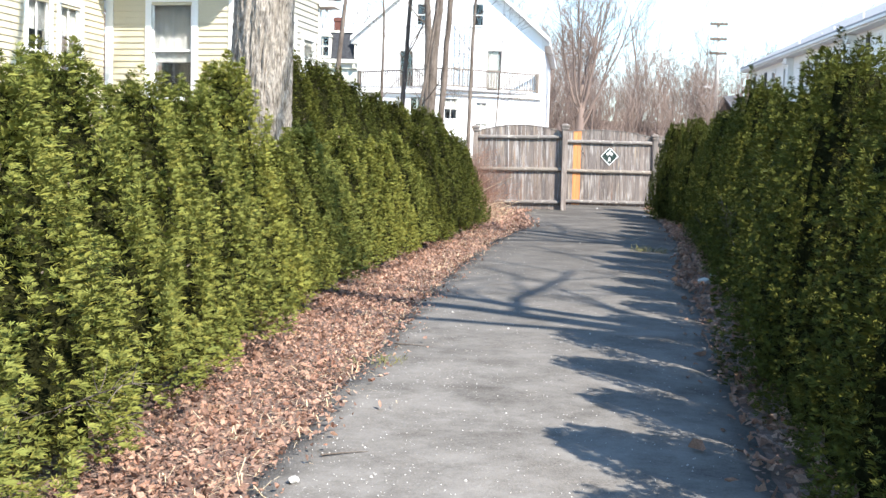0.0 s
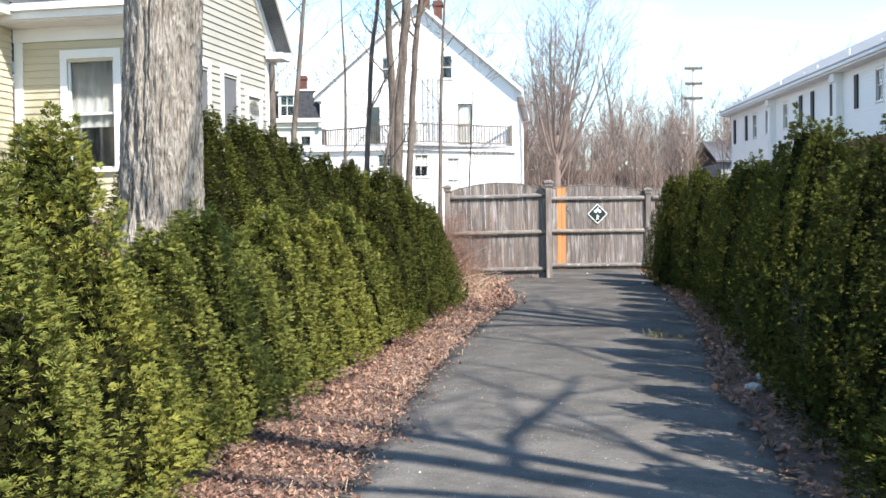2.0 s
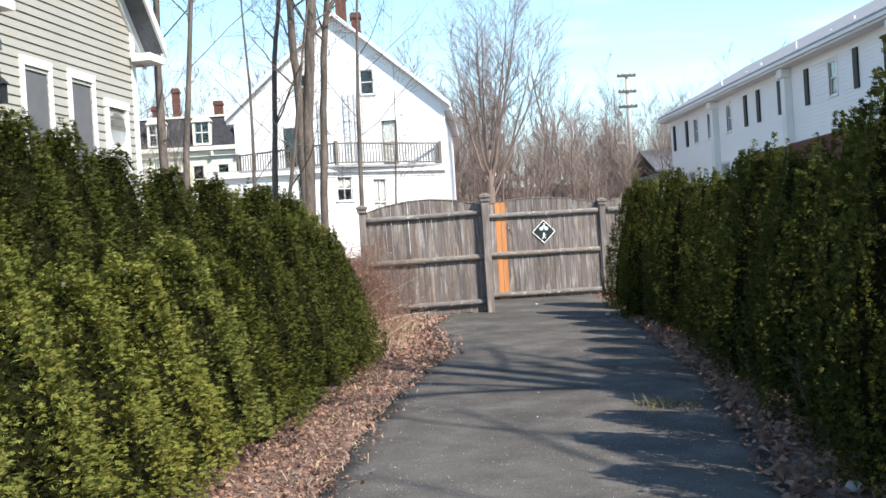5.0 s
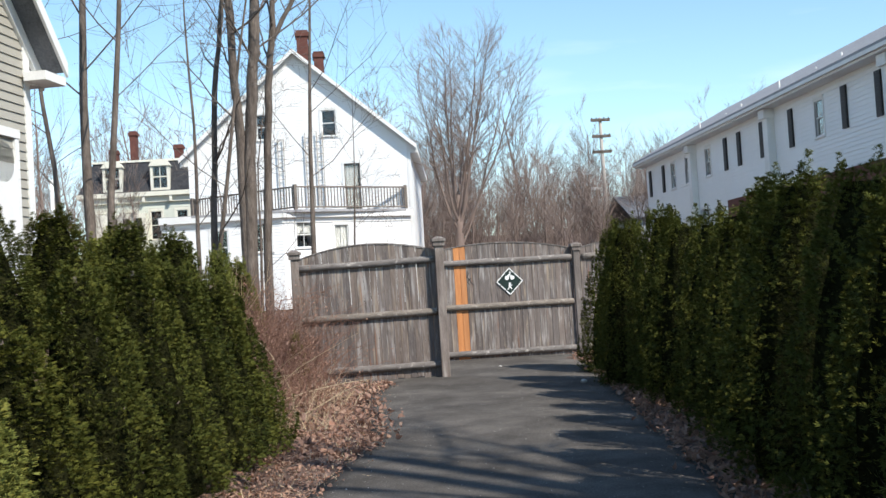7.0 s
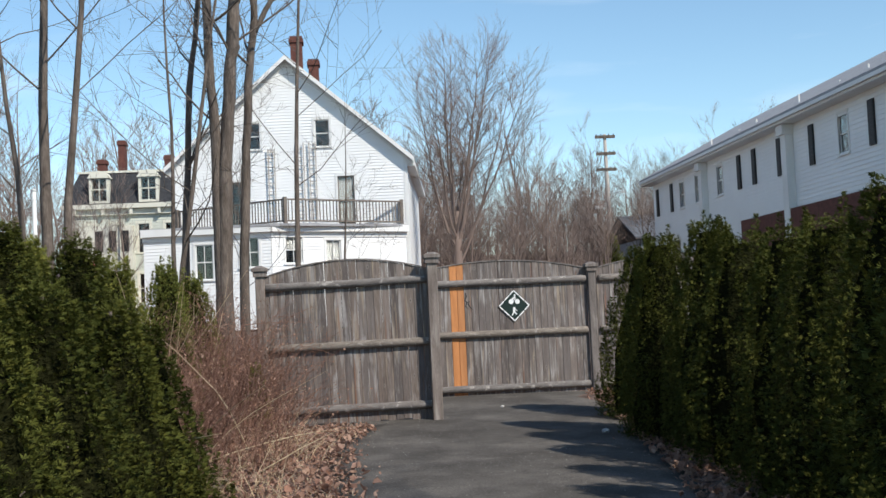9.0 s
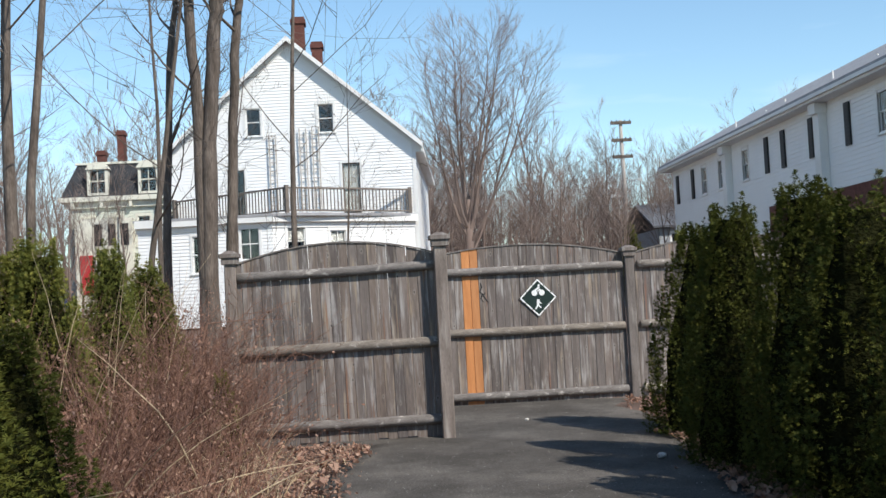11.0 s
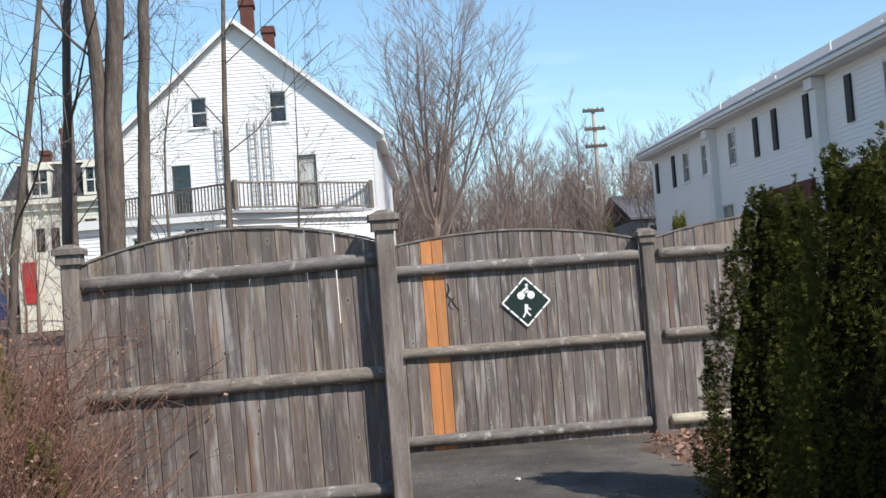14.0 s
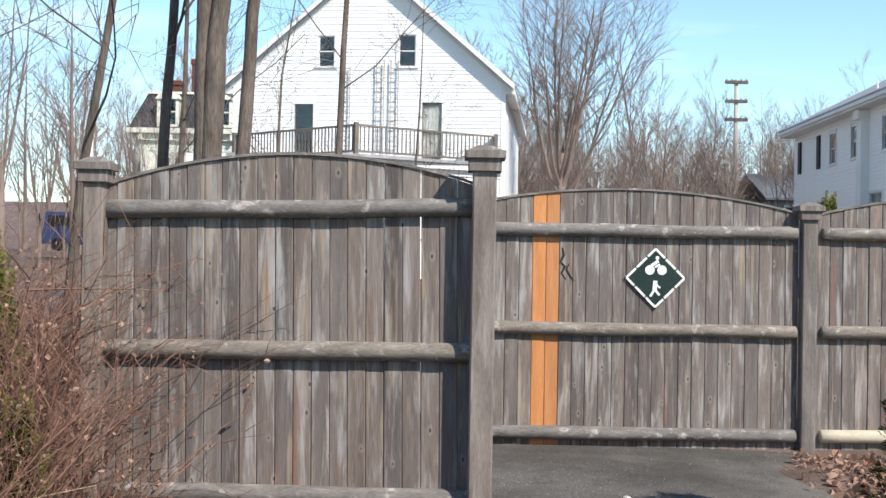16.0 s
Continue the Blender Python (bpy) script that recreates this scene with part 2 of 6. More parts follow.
M_WHITE2 = material("white_vinyl_siding", [(0.3, (0.766, 0.771, 0.766)), (0.7, (0.818, 0.823, 0.818))], 0.6, rough=0.5, bump=0.05, fine=0.03)
M_CREAM = material("cream_clapboard", [(0.3, (0.458, 0.409, 0.29)), (0.7, (0.506, 0.458, 0.339))], 0.9, rough=0.55, bump=0.1, fine=0.04)
M_PALE = material("pale_clapboard", [(0.3, (0.326, 0.312, 0.268)), (0.7, (0.37, 0.352, 0.304))], 0.9, rough=0.55, bump=0.1, fine=0.04)
M_YELLOW = material("pale_green_clapboard", [(0.3, (0.519, 0.546, 0.475)), (0.7, (0.59, 0.616, 0.546))], 0.6, rough=0.6, bump=0.1, fine=0.05)
M_TRIMY = material("yellow_trim_paint", [(0.3, (0.651, 0.634, 0.537)), (0.7, (0.704, 0.691, 0.598))], 1, rough=0.6, bump=0.05, fine=0.04)
M_ROOF = material("grey_shingles", [(0.3, (0.085, 0.09, 0.10)), (0.7, (0.15, 0.155, 0.17))], 3, rough=0.9, bump=0.4, bump_scale=30, fine=0.2)
M_SLATE = material("dark_slate", [(0.3, (0.030, 0.031, 0.035)), (0.7, (0.058, 0.060, 0.066))], 5, rough=0.85, bump=0.4, bump_scale=24, fine=0.25, spec=0.1)
M_ROOFL = material("light_shingles", [(0.3, (0.26, 0.26, 0.27)), (0.7, (0.36, 0.36, 0.37))], 3, rough=0.9, bump=0.3, bump_scale=30, fine=0.15)
M_BRICK = material("red_brick", [(0.3, (0.092, 0.036, 0.0296)), (0.7, (0.152, 0.0624, 0.048))], 4, rough=0.9, bump=0.3, bump_scale=20, fine=0.2)
# Also colours the panels that stand in for unlit rooms.
M_SHUTTER = material("black_shutter_and_dark_room", [(0.3, (0.012, 0.013, 0.015)), (0.7, (0.022, 0.023, 0.025))], 5, rough=0.5, bump=0.1, fine=0.1)
M_DARKRAIL = material("brown_balustrade_paint", [(0.3, (0.12, 0.10, 0.085)), (0.7, (0.2, 0.17, 0.145))], 3, rough=0.7, bump=0.1, fine=0.1)
M_GREYWALL = material("grey_clapboard", [(0.3, (0.26, 0.28, 0.30)), (0.7, (0.33, 0.35, 0.37))], 1, rough=0.7, bump=0.1, fine=0.05)
M_POLE = material("pale_pole_wood", [(0.3, (0.30, 0.27, 0.24)), (0.7, (0.46, 0.43, 0.40))], 4, (3, 3, 0.3), 0.9, 0.3, 30, 0.15)
M_DARKMETAL = material("dark_metal", [(0.3, (0.03, 0.03, 0.032)), (0.7, (0.06, 0.06, 0.062))], 5, rough=0.5, bump=0.1, metal=0.6)
M_SIGN = material("dark_green_sign", [(0.3, (0.0126, 0.026, 0.0224)), (0.7, (0.0196, 0.036, 0.0304))], 9, rough=0.4, bump=0.05, fine=0.1)
M_SIGNW = material("white_sign_paint", [(0.3, (0.74, 0.75, 0.74)), (0.7, (0.82, 0.82, 0.81))], 9, rough=0.45, bump=0.0, fine=0.05)
M_BLACK = material("black_paint", [(0.3, (0.012, 0.012, 0.012)), (0.7, (0.03, 0.03, 0.03))], 9, rough=0.6, bump=0.0)
M_CURTAIN = material("pale_curtain", [(0.3, (0.26, 0.26, 0.255)), (0.7, (0.33, 0.33, 0.325))], 2, (6, 6, 0.4), rough=0.9, bump=0.2, fine=0.06)
M_SCREEN = material("grey_screen_mesh", [(0.3, (0.105, 0.108, 0.112)), (0.7, (0.135, 0.138, 0.142))], 3, rough=0.8, bump=0.1, bump_scale=200, fine=0.15)
M_STONE = material("pale_stone", [(0.3, (0.40, 0.38, 0.35)), (0.7, (0.58, 0.56, 0.53))], 14, rough=0.9, bump=0.5, bump_scale=60, fine=0.15)
M_BLUE = material("dark_blue_paint", [(0.3, (0.03, 0.045, 0.12)), (0.7, (0.04, 0.06, 0.15))], 2, rough=0.35, bump=0.0, fine=0.05, spec=0.5)
M_RED = material("red_paint", [(0.3, (0.36, 0.03, 0.035)), (0.7, (0.48, 0.05, 0.05))], 3, rough=0.5, bump=0.1)


def glass_material():
    m = bpy.data.materials.new("window_glass")
    m.use_nodes = True
    b = m.node_tree.nodes["Principled BSDF"]
    b.inputs["Base Color"].default_value = (0.9, 0.93, 0.93, 1)
    b.inputs["Roughness"].default_value, b.inputs["IOR"].default_value = 0.03, 1.5
    b.inputs["Transmission Weight"].default_value = 1.0
    return m


M_GLASS = glass_material()


def asphalt_material():
    m = material("asphalt", [(0.36, (0.067, 0.0608, 0.054)), (0.5, (0.09, 0.082, 0.0735)), (0.66, (0.13, 0.118, 0.105))], 1.8, rough=0.95, spec=0.15, bump=0.8, bump_scale=90, fine=0.45, bump_dist=0.006)
    n, l = m.node_tree.nodes, m.node_tree.links
    b = n["Principled BSDF"]
    src = b.inputs["Base Color"].links[0].from_socket
    co = n.new("ShaderNodeTexCoord")
    vor = n.new("ShaderNodeTexVoronoi")              # pale chips of stone in the surface
    vor.inputs["Scale"].default_value = 24
    l.new(co.outputs["Object"], vor.inputs["Vector"])
    r = n.new("ShaderNodeMapRange")
    r.inputs["From Min"].default_value, r.inputs["From Max"].default_value = 0.08, 0.17
    r.inputs["To Min"].default_value, r.inputs["To Max"].default_value = 1, 0
    l.new(vor.outputs["Distance"], r.inputs[0])
    patch = n.new("ShaderNodeTexNoise")
    patch.inputs["Scale"].default_value, patch.inputs["Detail"].default_value = 0.8, 5
    l.new(co.outputs["Object"], patch.inputs["Vector"])
    pr = n.new("ShaderNodeMapRange")
    pr.inputs["From Min"].default_value, pr.inputs["From Max"].default_value = 0.42, 0.62
    l.new(patch.outputs["Fac"], pr.inputs[0])
    mul = n.new("ShaderNodeMath")
    mul.operation = "MULTIPLY"
    l.new(r.outputs[0], mul.inputs[0])
    l.new(pr.outputs[0], mul.inputs[1])
    # the older stretch of the path is bleached and dusty with worn-out grit
    sep = n.new("ShaderNodeSeparateXYZ")
    l.new(co.outputs["Object"], sep.inputs[0])
    old = n.new("ShaderNodeMapRange")
    old.inputs["From Min"].default_value, old.inputs["From Max"].default_value = 20.0, 7.0
    l.new(sep.outputs["Y"], old.inputs[0])
    blot = n.new("ShaderNodeTexNoise")
    blot.inputs["Scale"].default_value, blot.inputs["Detail"].default_value = 2.6, 8
    blot.inputs["Roughness"].default_value = 0.72
    l.new(co.outputs["Object"], blot.inputs["Vector"])
    br = n.new("ShaderNodeMapRange")
    br.inputs["From Min"].default_value, br.inputs["From Max"].default_value = 0.30, 0.68
    l.new(blot.outputs["Fac"], br.inputs[0])
    dm = n.new("ShaderNodeMath")
    dm.operation = "MULTIPLY"
    l.new(old.outputs[0], dm.inputs[0])
    l.new(br.outputs[0], dm.inputs[1])
    dust = n.new("ShaderNodeMixRGB")
    dust.inputs[2].default_value = (0.235, 0.222, 0.205, 1)
    l.new(dm.outputs[0], dust.inputs[0])
    l.new(src, dust.inputs[1])
    src = dust.outputs[0]
    mx = n.new("ShaderNodeMixRGB")
    mx.inputs[2].default_value = (0.34, 0.33, 0.31, 1)
    l.new(mul.outputs[0], mx.inputs[0])
    l.new(src, mx.inputs[1])
    l.new(mx.outputs[0], b.inputs["Base Color"])
    return m


M_ASPHALT = asphalt_material()


# ---- mesh building ----
class Shape:
    """Collects vertices and faces, then makes one mesh of them."""

    def __init__(self):
        self.v, self.f, self.mi = [], [], []

    def add(self, verts, faces, m=None, slot=0):
        k = len(self.v)
        self.v += [tuple(m @ Vector(p)) for p in verts] if m is not None else [tuple(p) for p in verts]
        self.f += [tuple(i + k for i in q) for q in faces]
        self.mi += [slot] * len(faces)
        return self

    def box(self, lo, hi, m=None, ch=0.0):
        (a, b, c), (d, e, g) = lo, hi
        if ch:                                        # box with its four upright edges chamfered
            ring = [(a + ch, b), (d - ch, b), (d, b + ch), (d, e - ch), (d - ch, e), (a + ch, e), (a, e - ch), (a, b + ch)]
            vs = [(x, y, c) for x, y in ring] + [(x, y, g) for x, y in ring]
            fs = [tuple(range(7, -1, -1)), tuple(range(8, 16))] + [(i, (i + 1) % 8, 8 + (i + 1) % 8, 8 + i) for i in range(8)]
            return self.add(vs, fs, m)
        vs = [(x, y, z) for z in (c, g) for y in (b, e) for x in (a, d)]
        return self.add(vs, [(0, 2, 3, 1), (4, 5, 7, 6), (0, 1, 5, 4), (2, 6, 7, 3), (0, 4, 6, 2), (1, 3, 7, 5)], m)

    def prism(self, poly, lo, hi, m=None):
        """poly in (x, z), counter-clockwise seen from -y, drawn out from y = lo to hi."""
        n = len(poly)
        vs = [(x, lo, z) for x, z in poly] + [(x, hi, z) for x, z in poly]
        return self.add(vs, [tuple(range(n)), tuple(range(2 * n - 1, n - 1, -1))] + [(i, n + i, n + (i + 1) % n, (i + 1) % n) for i in range(n)], m)

    def tube(self, pts, radii, n=6, wob=0.0, cap=True):
        k = len(self.v)
        pts = [Vector(p) for p in pts]
        side = None
        for i, p in enumerate(pts):
            d = (pts[min(i + 1, len(pts) - 1)] - pts[max(i - 1, 0)]).normalized()
            if side is None:
                side = d.orthogonal().normalized()
            side = (side - d * side.dot(d)).normalized()
            up = d.cross(side)
            for j in range(n):
                a = 2 * math.pi * j / n
                r = radii[i] * (1 + (wob * noise.noise(Vector((p.x * 2 + 3 * math.cos(a), p.y * 2 + 3 * math.sin(a), p.z * 0.7))) if wob else 0))
                self.v.append(tuple(p + side * (r * math.cos(a)) + up * (r * math.sin(a))))
        for i in range(len(pts) - 1):
            for j in range(n):
                self.f.append((k + i * n + j, k + i * n + (j + 1) % n, k + (i + 1) * n + (j + 1) % n, k + (i + 1) * n + j))
                self.mi.append(0)
        if cap:
            self.f.append(tuple(k + j for j in range(n - 1, -1, -1)))
            self.f.append(tuple(k + (len(pts) - 1) * n + j for j in range(n)))
            self.mi += [0, 0]
        return self

    def mesh(self, name, *mats, smooth=False):
        me = bpy.data.meshes.new(name)
        me.from_pydata(self.v, [], self.f)
        for m in mats:
            me.materials.append(m)
        if len(mats) > 1:
            me.polygons.foreach_set("material_index", self.mi)
        if smooth:
            me.polygons.foreach_set("use_smooth", [True] * len(self.f))
        me.update()
        return me


def part(name, shape, mat, parent, label="", smooth=False, kind=""):
    """One mesh object under a thing or a part, in the parent's own coordinates."""
    me = shape.mesh(name, *(mat if isinstance(mat, tuple) else (mat,)), smooth=smooth) if isinstance(shape, Shape) else shape
    ob = new(name, me)
    ob.parent = parent
    return tagged(ob, label, kind=kind)


def empty(name, m, label, category, group="", kind=""):
    ob = new(name)
    ob.matrix_basis = m
    ob.empty_display_size = 0.2
    return tagged(ob, label, category, group, kind)


def lerp(table, y):
    for (a, p), (b, q) in zip(table, table[1:]):
        if y <= b:
            return p + (q - p) * max(0.0, (y - a) / (b - a))
    return table[-1][1]


def smooth01(t):
    t = min(1.0, max(0.0, t))
    return t * t * (3 - 2 * t)


# ---- ground ----
SLOPE = 0.0255
EDGE_L = [(-8, -0.1), (3, -0.1), (8, -0.03), (10.5, 0.14), (12.8, 0.30), (16.3, 0.60), (20, 1.05), (23.6, 1.68), (25, 1.66), (27, 1.60), (28.3, 1.92), (28.7, 2.0), (29.2, 0.6), (31.3, 0.4)]
EDGE_R = [(-8, 1.9), (3, 1.9), (8, 2.05), (10.6, 2.35), (13, 2.72), (16, 3.05), (20, 3.78), (26, 4.42), (30, 4.82), (31.3, 4.9)]
HEDGE_L = [(-8, -0.85), (8, -0.83), (11, -0.82), (14, -0.42), (17.3, -0.06), (19, 0.08), (21.7, 0.70), (23.6, 0.85), (26, 0.6), (30, 0.5), (34, 0.5)]


def plane(y):
    return SLOPE * max(-30.0, min(y, 140.0))


def ground(x, y):
    """Height of the ground: a long gentle rise with a bank along the hedge."""
    foot = lerp(HEDGE_L, y) + 0.05
    bank = 1.12 * smooth01((foot - x) / 1.15) * (1 - smooth01((y - 22.0) / 5.0))
    bank += 0.9 * smooth01((-2.2 - x) / 5.0) * (1 - smooth01((y - 32) / 10.0))
    rough = 0.05 * noise.noise(Vector((x * 0.9, y * 0.9, 0))) * smooth01((abs(x - 1.8) - 2.0) / 1.5)
    return plane(y) + bank + rough + 5.5 * smooth01((y - 126) / 40.0)


def grid_lines(stops):
    out = []
    for a, b, step in stops:
        k = max(1, round((b - a) / step))
        out += [a + (b - a) * i / k for i in range(k)]
    return out + [stops[-1][1]]


def make_ground():
    xs = grid_lines([(-400, -40, 60), (-40, -8, 4), (-8, 7, 0.25), (7, 30, 3), (30, 400, 60)])
    ys = grid_lines([(-60, -8, 8), (-8, 34, 0.35), (34, 100, 6), (100, 190, 9), (190, 800, 70)])
    s = Shape()
    s.v = [(x, y, ground(x, y)) for y in ys for x in xs]
    w = len(xs)
    s.f = [(j * w + i, j * w + i + 1, (j + 1) * w + i + 1, (j + 1) * w + i) for j in range(len(ys) - 1) for i in range(w - 1)]
    s.mi = [0] * len(s.f)
    ob = new("ground", s.mesh("ground", M_SOIL, smooth=True))
    tagged(ob, "bare brown earth with dead grass and leaf litter", "ground", kind="structure")


def make_path():
    s = Shape()
    ys = grid_lines([(-8, 31.3, 0.2)])
    n = 12
    for y in ys:
        a = lerp(EDGE_L, y) - 0.02 + 0.07 * noise.noise(Vector((1, y * 2.2, 0))) + 0.03 * noise.noise(Vector((1, y * 7, 3)))
        b = lerp(EDGE_R, y) + 0.10 + 0.06 * noise.noise(Vector((9, y * 2.0, 0)))
        for i in range(n + 1):
            t = i / n
            x = a + (b - a) * t
            s.v.append((x, y, plane(y) + 0.024 * (1 - (2 * t - 1) ** 6) + 0.003 + 0.006 * noise.noise(Vector((x, y * 0.6, 5)))))
    for j in range(len(ys) - 1):
        for i in range(n):
            k = j * (n + 1) + i
            s.f.append((k, k + 1, k + n + 2, k + n + 1))
            s.mi.append(0)
    k = len(s.v)
    for j in range(len(ys)):
        for i in (0, n):
            x, y, z = s.v[j * (n + 1) + i]
            s.v.append((x, y, z - 0.1))
    for j in range(len(ys) - 1):
        p, q = j * (n + 1), (j + 1) * (n + 1)
        s.f += [(p, q, k + 2 * j + 2, k + 2 * j), (p + n, k + 2 * j + 1, k + 2 * j + 3, q + n)]
        s.mi += [0, 0]
    ob = new("path", s.mesh("path", M_ASPHALT, smooth=True))
    tagged(ob, "worn grey asphalt footpath with pale stone chips", "path", kind="structure")


make_ground()
make_path()


# ---- fence ----
def arch(u, low, rise):
    """Top of the boards along a panel, u from 0 to 1: a flat arch."""
    return low + rise * math.sin(math.pi * min(1, max(0, u))) ** 0.8


def fence_post(name, x, y, base, top, parent, half=0.052):
    s = Shape().box((-half, -half, base - 0.3), (half, half, top - 0.10), ch=0.008)
    post = part(name, s, M_POST, parent)
    post.location = (x, y, 0)
    c = Shape().box((-half - 0.022, -half - 0.022, top - 0.125), (half + 0.022, half + 0.022, top - 0.065), ch=0.006)
    c.box((-half - 0.04, -half - 0.04, top - 0.065), (half + 0.04, half + 0.04, top - 0.03), ch=0.008)
    h = half + 0.03
    c.add([(-h, -h, top - 0.03), (h, -h, top - 0.03), (h, h, top - 0.03), (-h, h, top - 0.03), (-0.03, -0.03, top), (0.03, -0.03, top), (0.03, 0.03, top), (-0.03, 0.03, top)],
          [(0, 1, 5, 4), (1, 2, 6, 5), (2, 3, 7, 6), (3, 0, 4, 7), (4, 5, 6, 7)])
    part("post_cap", c, M_POST, post)
    return post


def fence_panel(fence, a, b, z0, low, rise, rails, rng, new_boards=(), wide=0.092, gap_end=0.0, lift=0.0, pale_rails=()):
    """Boards from a to b (x, y), half-round rails on the near side, a thin capping along the arch."""
    a, b = Vector((*a, 0)), Vector((*b, 0))
    length, yaw = (b - a).length, math.degrees(math.atan2(b.y - a.y, b.x - a.x))
    m = pose(a.x, a.y, 0, 0, 0, yaw)
    shear = Matrix.Identity(4)                         # the panel climbs a little towards its far end
    shear[2][0], shear[2][3] = lift / length, -lift
    m = m @ shear
    k = round((length - gap_end) / wide)
    step = (length - gap_end) / k
    for i in range(k):
        u0, u1 = i * step + 0.0005, (i + 1) * step - (rng.uniform(0.0008, 0.002) if rng.random() < 0.85 else 0.0032)
        z_a, z_b = arch(u0 / length, low, rise), arch(u1 / length, low, rise)
        d = rng.uniform(-0.003, 0.003)
        zb = z0 + rng.uniform(-0.02, 0.015) + SLOPE * 0
        t = 0.019
        s = Shape()
        tilt = rng.uniform(-0.002, 0.002)
        c = 0.004                                      # eased front edges
        ring = [(u0, d + t), (u0, d + c), (u0 + c, d), (u1 - c, d), (u1, d + c), (u1, d + t)]
        s.add([(p, q, zb) for p, q in ring] + [(p + tilt, q, z_a + (z_b - z_a) * (p - u0) / (u1 - u0)) for p, q in ring],
              [(0, 1, 7, 6), (1, 2, 8, 7), (2, 3, 9, 8), (3, 4, 10, 9), (4, 5, 11, 10), (5, 0, 6, 11), (5, 4, 3, 2, 1, 0), (6, 7, 8, 9, 10, 11)])
        part("board", s, M_NEWWOOD if i in new_boards else M_FENCE, fence, "new orange-brown board" if i in new_boards else "").matrix_basis = m
    c = Shape()
    pts = [(length - gap_end) * i / 24 for i in range(25)]
    for i, p in enumerate(pts):
        za = arch(p / length, low, rise) + 0.002
        c.v += [(p, -0.012, za), (p, 0.032, za), (p, 0.032, za + 0.014), (p, -0.012, za + 0.014)]
        if i:
            k = 4 * i
            c.f += [(k - 4 + j, k + j, k + (j + 1) % 4, k - 4 + (j + 1) % 4) for j in range(4)]
    c.f += [(3, 2, 1, 0), (len(c.v) - 4, len(c.v) - 3, len(c.v) - 2, len(c.v) - 1)]
    c.mi = [0] * len(c.f)
    part("capping", c, M_RAIL, fence, "thin weathered capping strip along the arched top").matrix_basis = m
    for j, z in enumerate(rails):
        s = Shape()
        n = 16
        e0, e1 = 0.025, length - max(0.012, gap_end * 0.35)
        us = [e0, e0 + 0.012] + [e0 + (e1 - e0) * i / n for i in range(1, n)] + [e1 - 0.012, e1]
        rr = [0.026] + [0.047 + 0.004 * noise.noise(Vector((u * 2.2, z, a.x))) for u in us[1:-1]] + [0.026]
        s.tube([(u, -0.014, z + 0.008 * noise.noise(Vector((u * 1.3, z * 5, 2 + a.x)))) for u in us], rr, 12, wob=0.06)
        part("rail", s, M_NEWRAIL if j in pale_rails else M_RAIL, fence, "pale new half-round rail" if j in pale_rails else "half-round weathered rail", smooth=True).matrix_basis = m


def make_fence():
    rng = random.Random(5)
    left = empty("fence", pose(0, 0, 0), "weathered grey board fence panel with arched top and round rails", "fence", "staggered fence panels")
    fence_panel(left, (0.84, 28.99), (2.735, 28.795), 0.80, 2.455, 0.165, (0.96, 1.665, 2.36), rng, gap_end=0.012, lift=0.06)
    fence_post("post", 0.80, 28.94, 0.72, 2.555, left)
    fence_post("post", 2.722, 28.715, 0.72, 2.62, left, 0.057)
    right = empty("fence", pose(0, 0, 0), "weathered grey arched board fence panel with two new orange boards", "fence", "staggered fence panels")
    fence_panel(right, (2.56, 31.36), (5.00, 31.46), 0.79, 2.445, 0.155, (0.90, 1.625, 2.32), rng, new_boards=(6, 7), wide=0.094)
    fence_post("post", 2.48, 31.36, 0.75, 2.54, right)
    fence_post("post", 5.06, 31.44, 0.75, 2.54, right)
    fence_panel(right, (5.13, 31.47), (7.45, 31.56), 0.80, 2.44, 0.155, (0.90, 1.625, 2.32), rng, pale_rails=(0,))
    fence_post("post", 7.52, 31.55, 0.75, 2.54, right)
    fence_panel(right, (7.60, 31.57), (9.95, 31.66), 0.80, 2.44, 0.155, (0.90, 1.625, 2.32), rng)


def disc(s, cx, cz, r, y, n=14, inner=0.0):
    ring = [(cx + r * math.cos(2 * math.pi * i / n), y, cz + r * math.sin(2 * math.pi * i / n)) for i in range(n)]
    if not inner:
        s.add(ring, [tuple(range(n))])
    else:
        ring2 = [(cx + inner * math.cos(2 * math.pi * i / n), y, cz + inner * math.sin(2 * math.pi * i / n)) for i in range(n)]
        s.add(ring + ring2, [(i, (i + 1) % n, n + (i + 1) % n, n + i) for i in range(n)])


def bar(s, x0, z0, x1, z1, w, y):
    d = Vector((x1 - x0, z1 - z0)).normalized() * w / 2
    s.add([(x0 - d.y, y, z0 + d.x), (x0 + d.y, y, z0 - d.x), (x1 + d.y, y, z1 - d.x), (x1 - d.y, y, z1 + d.x)], [(0, 1, 2, 3)])


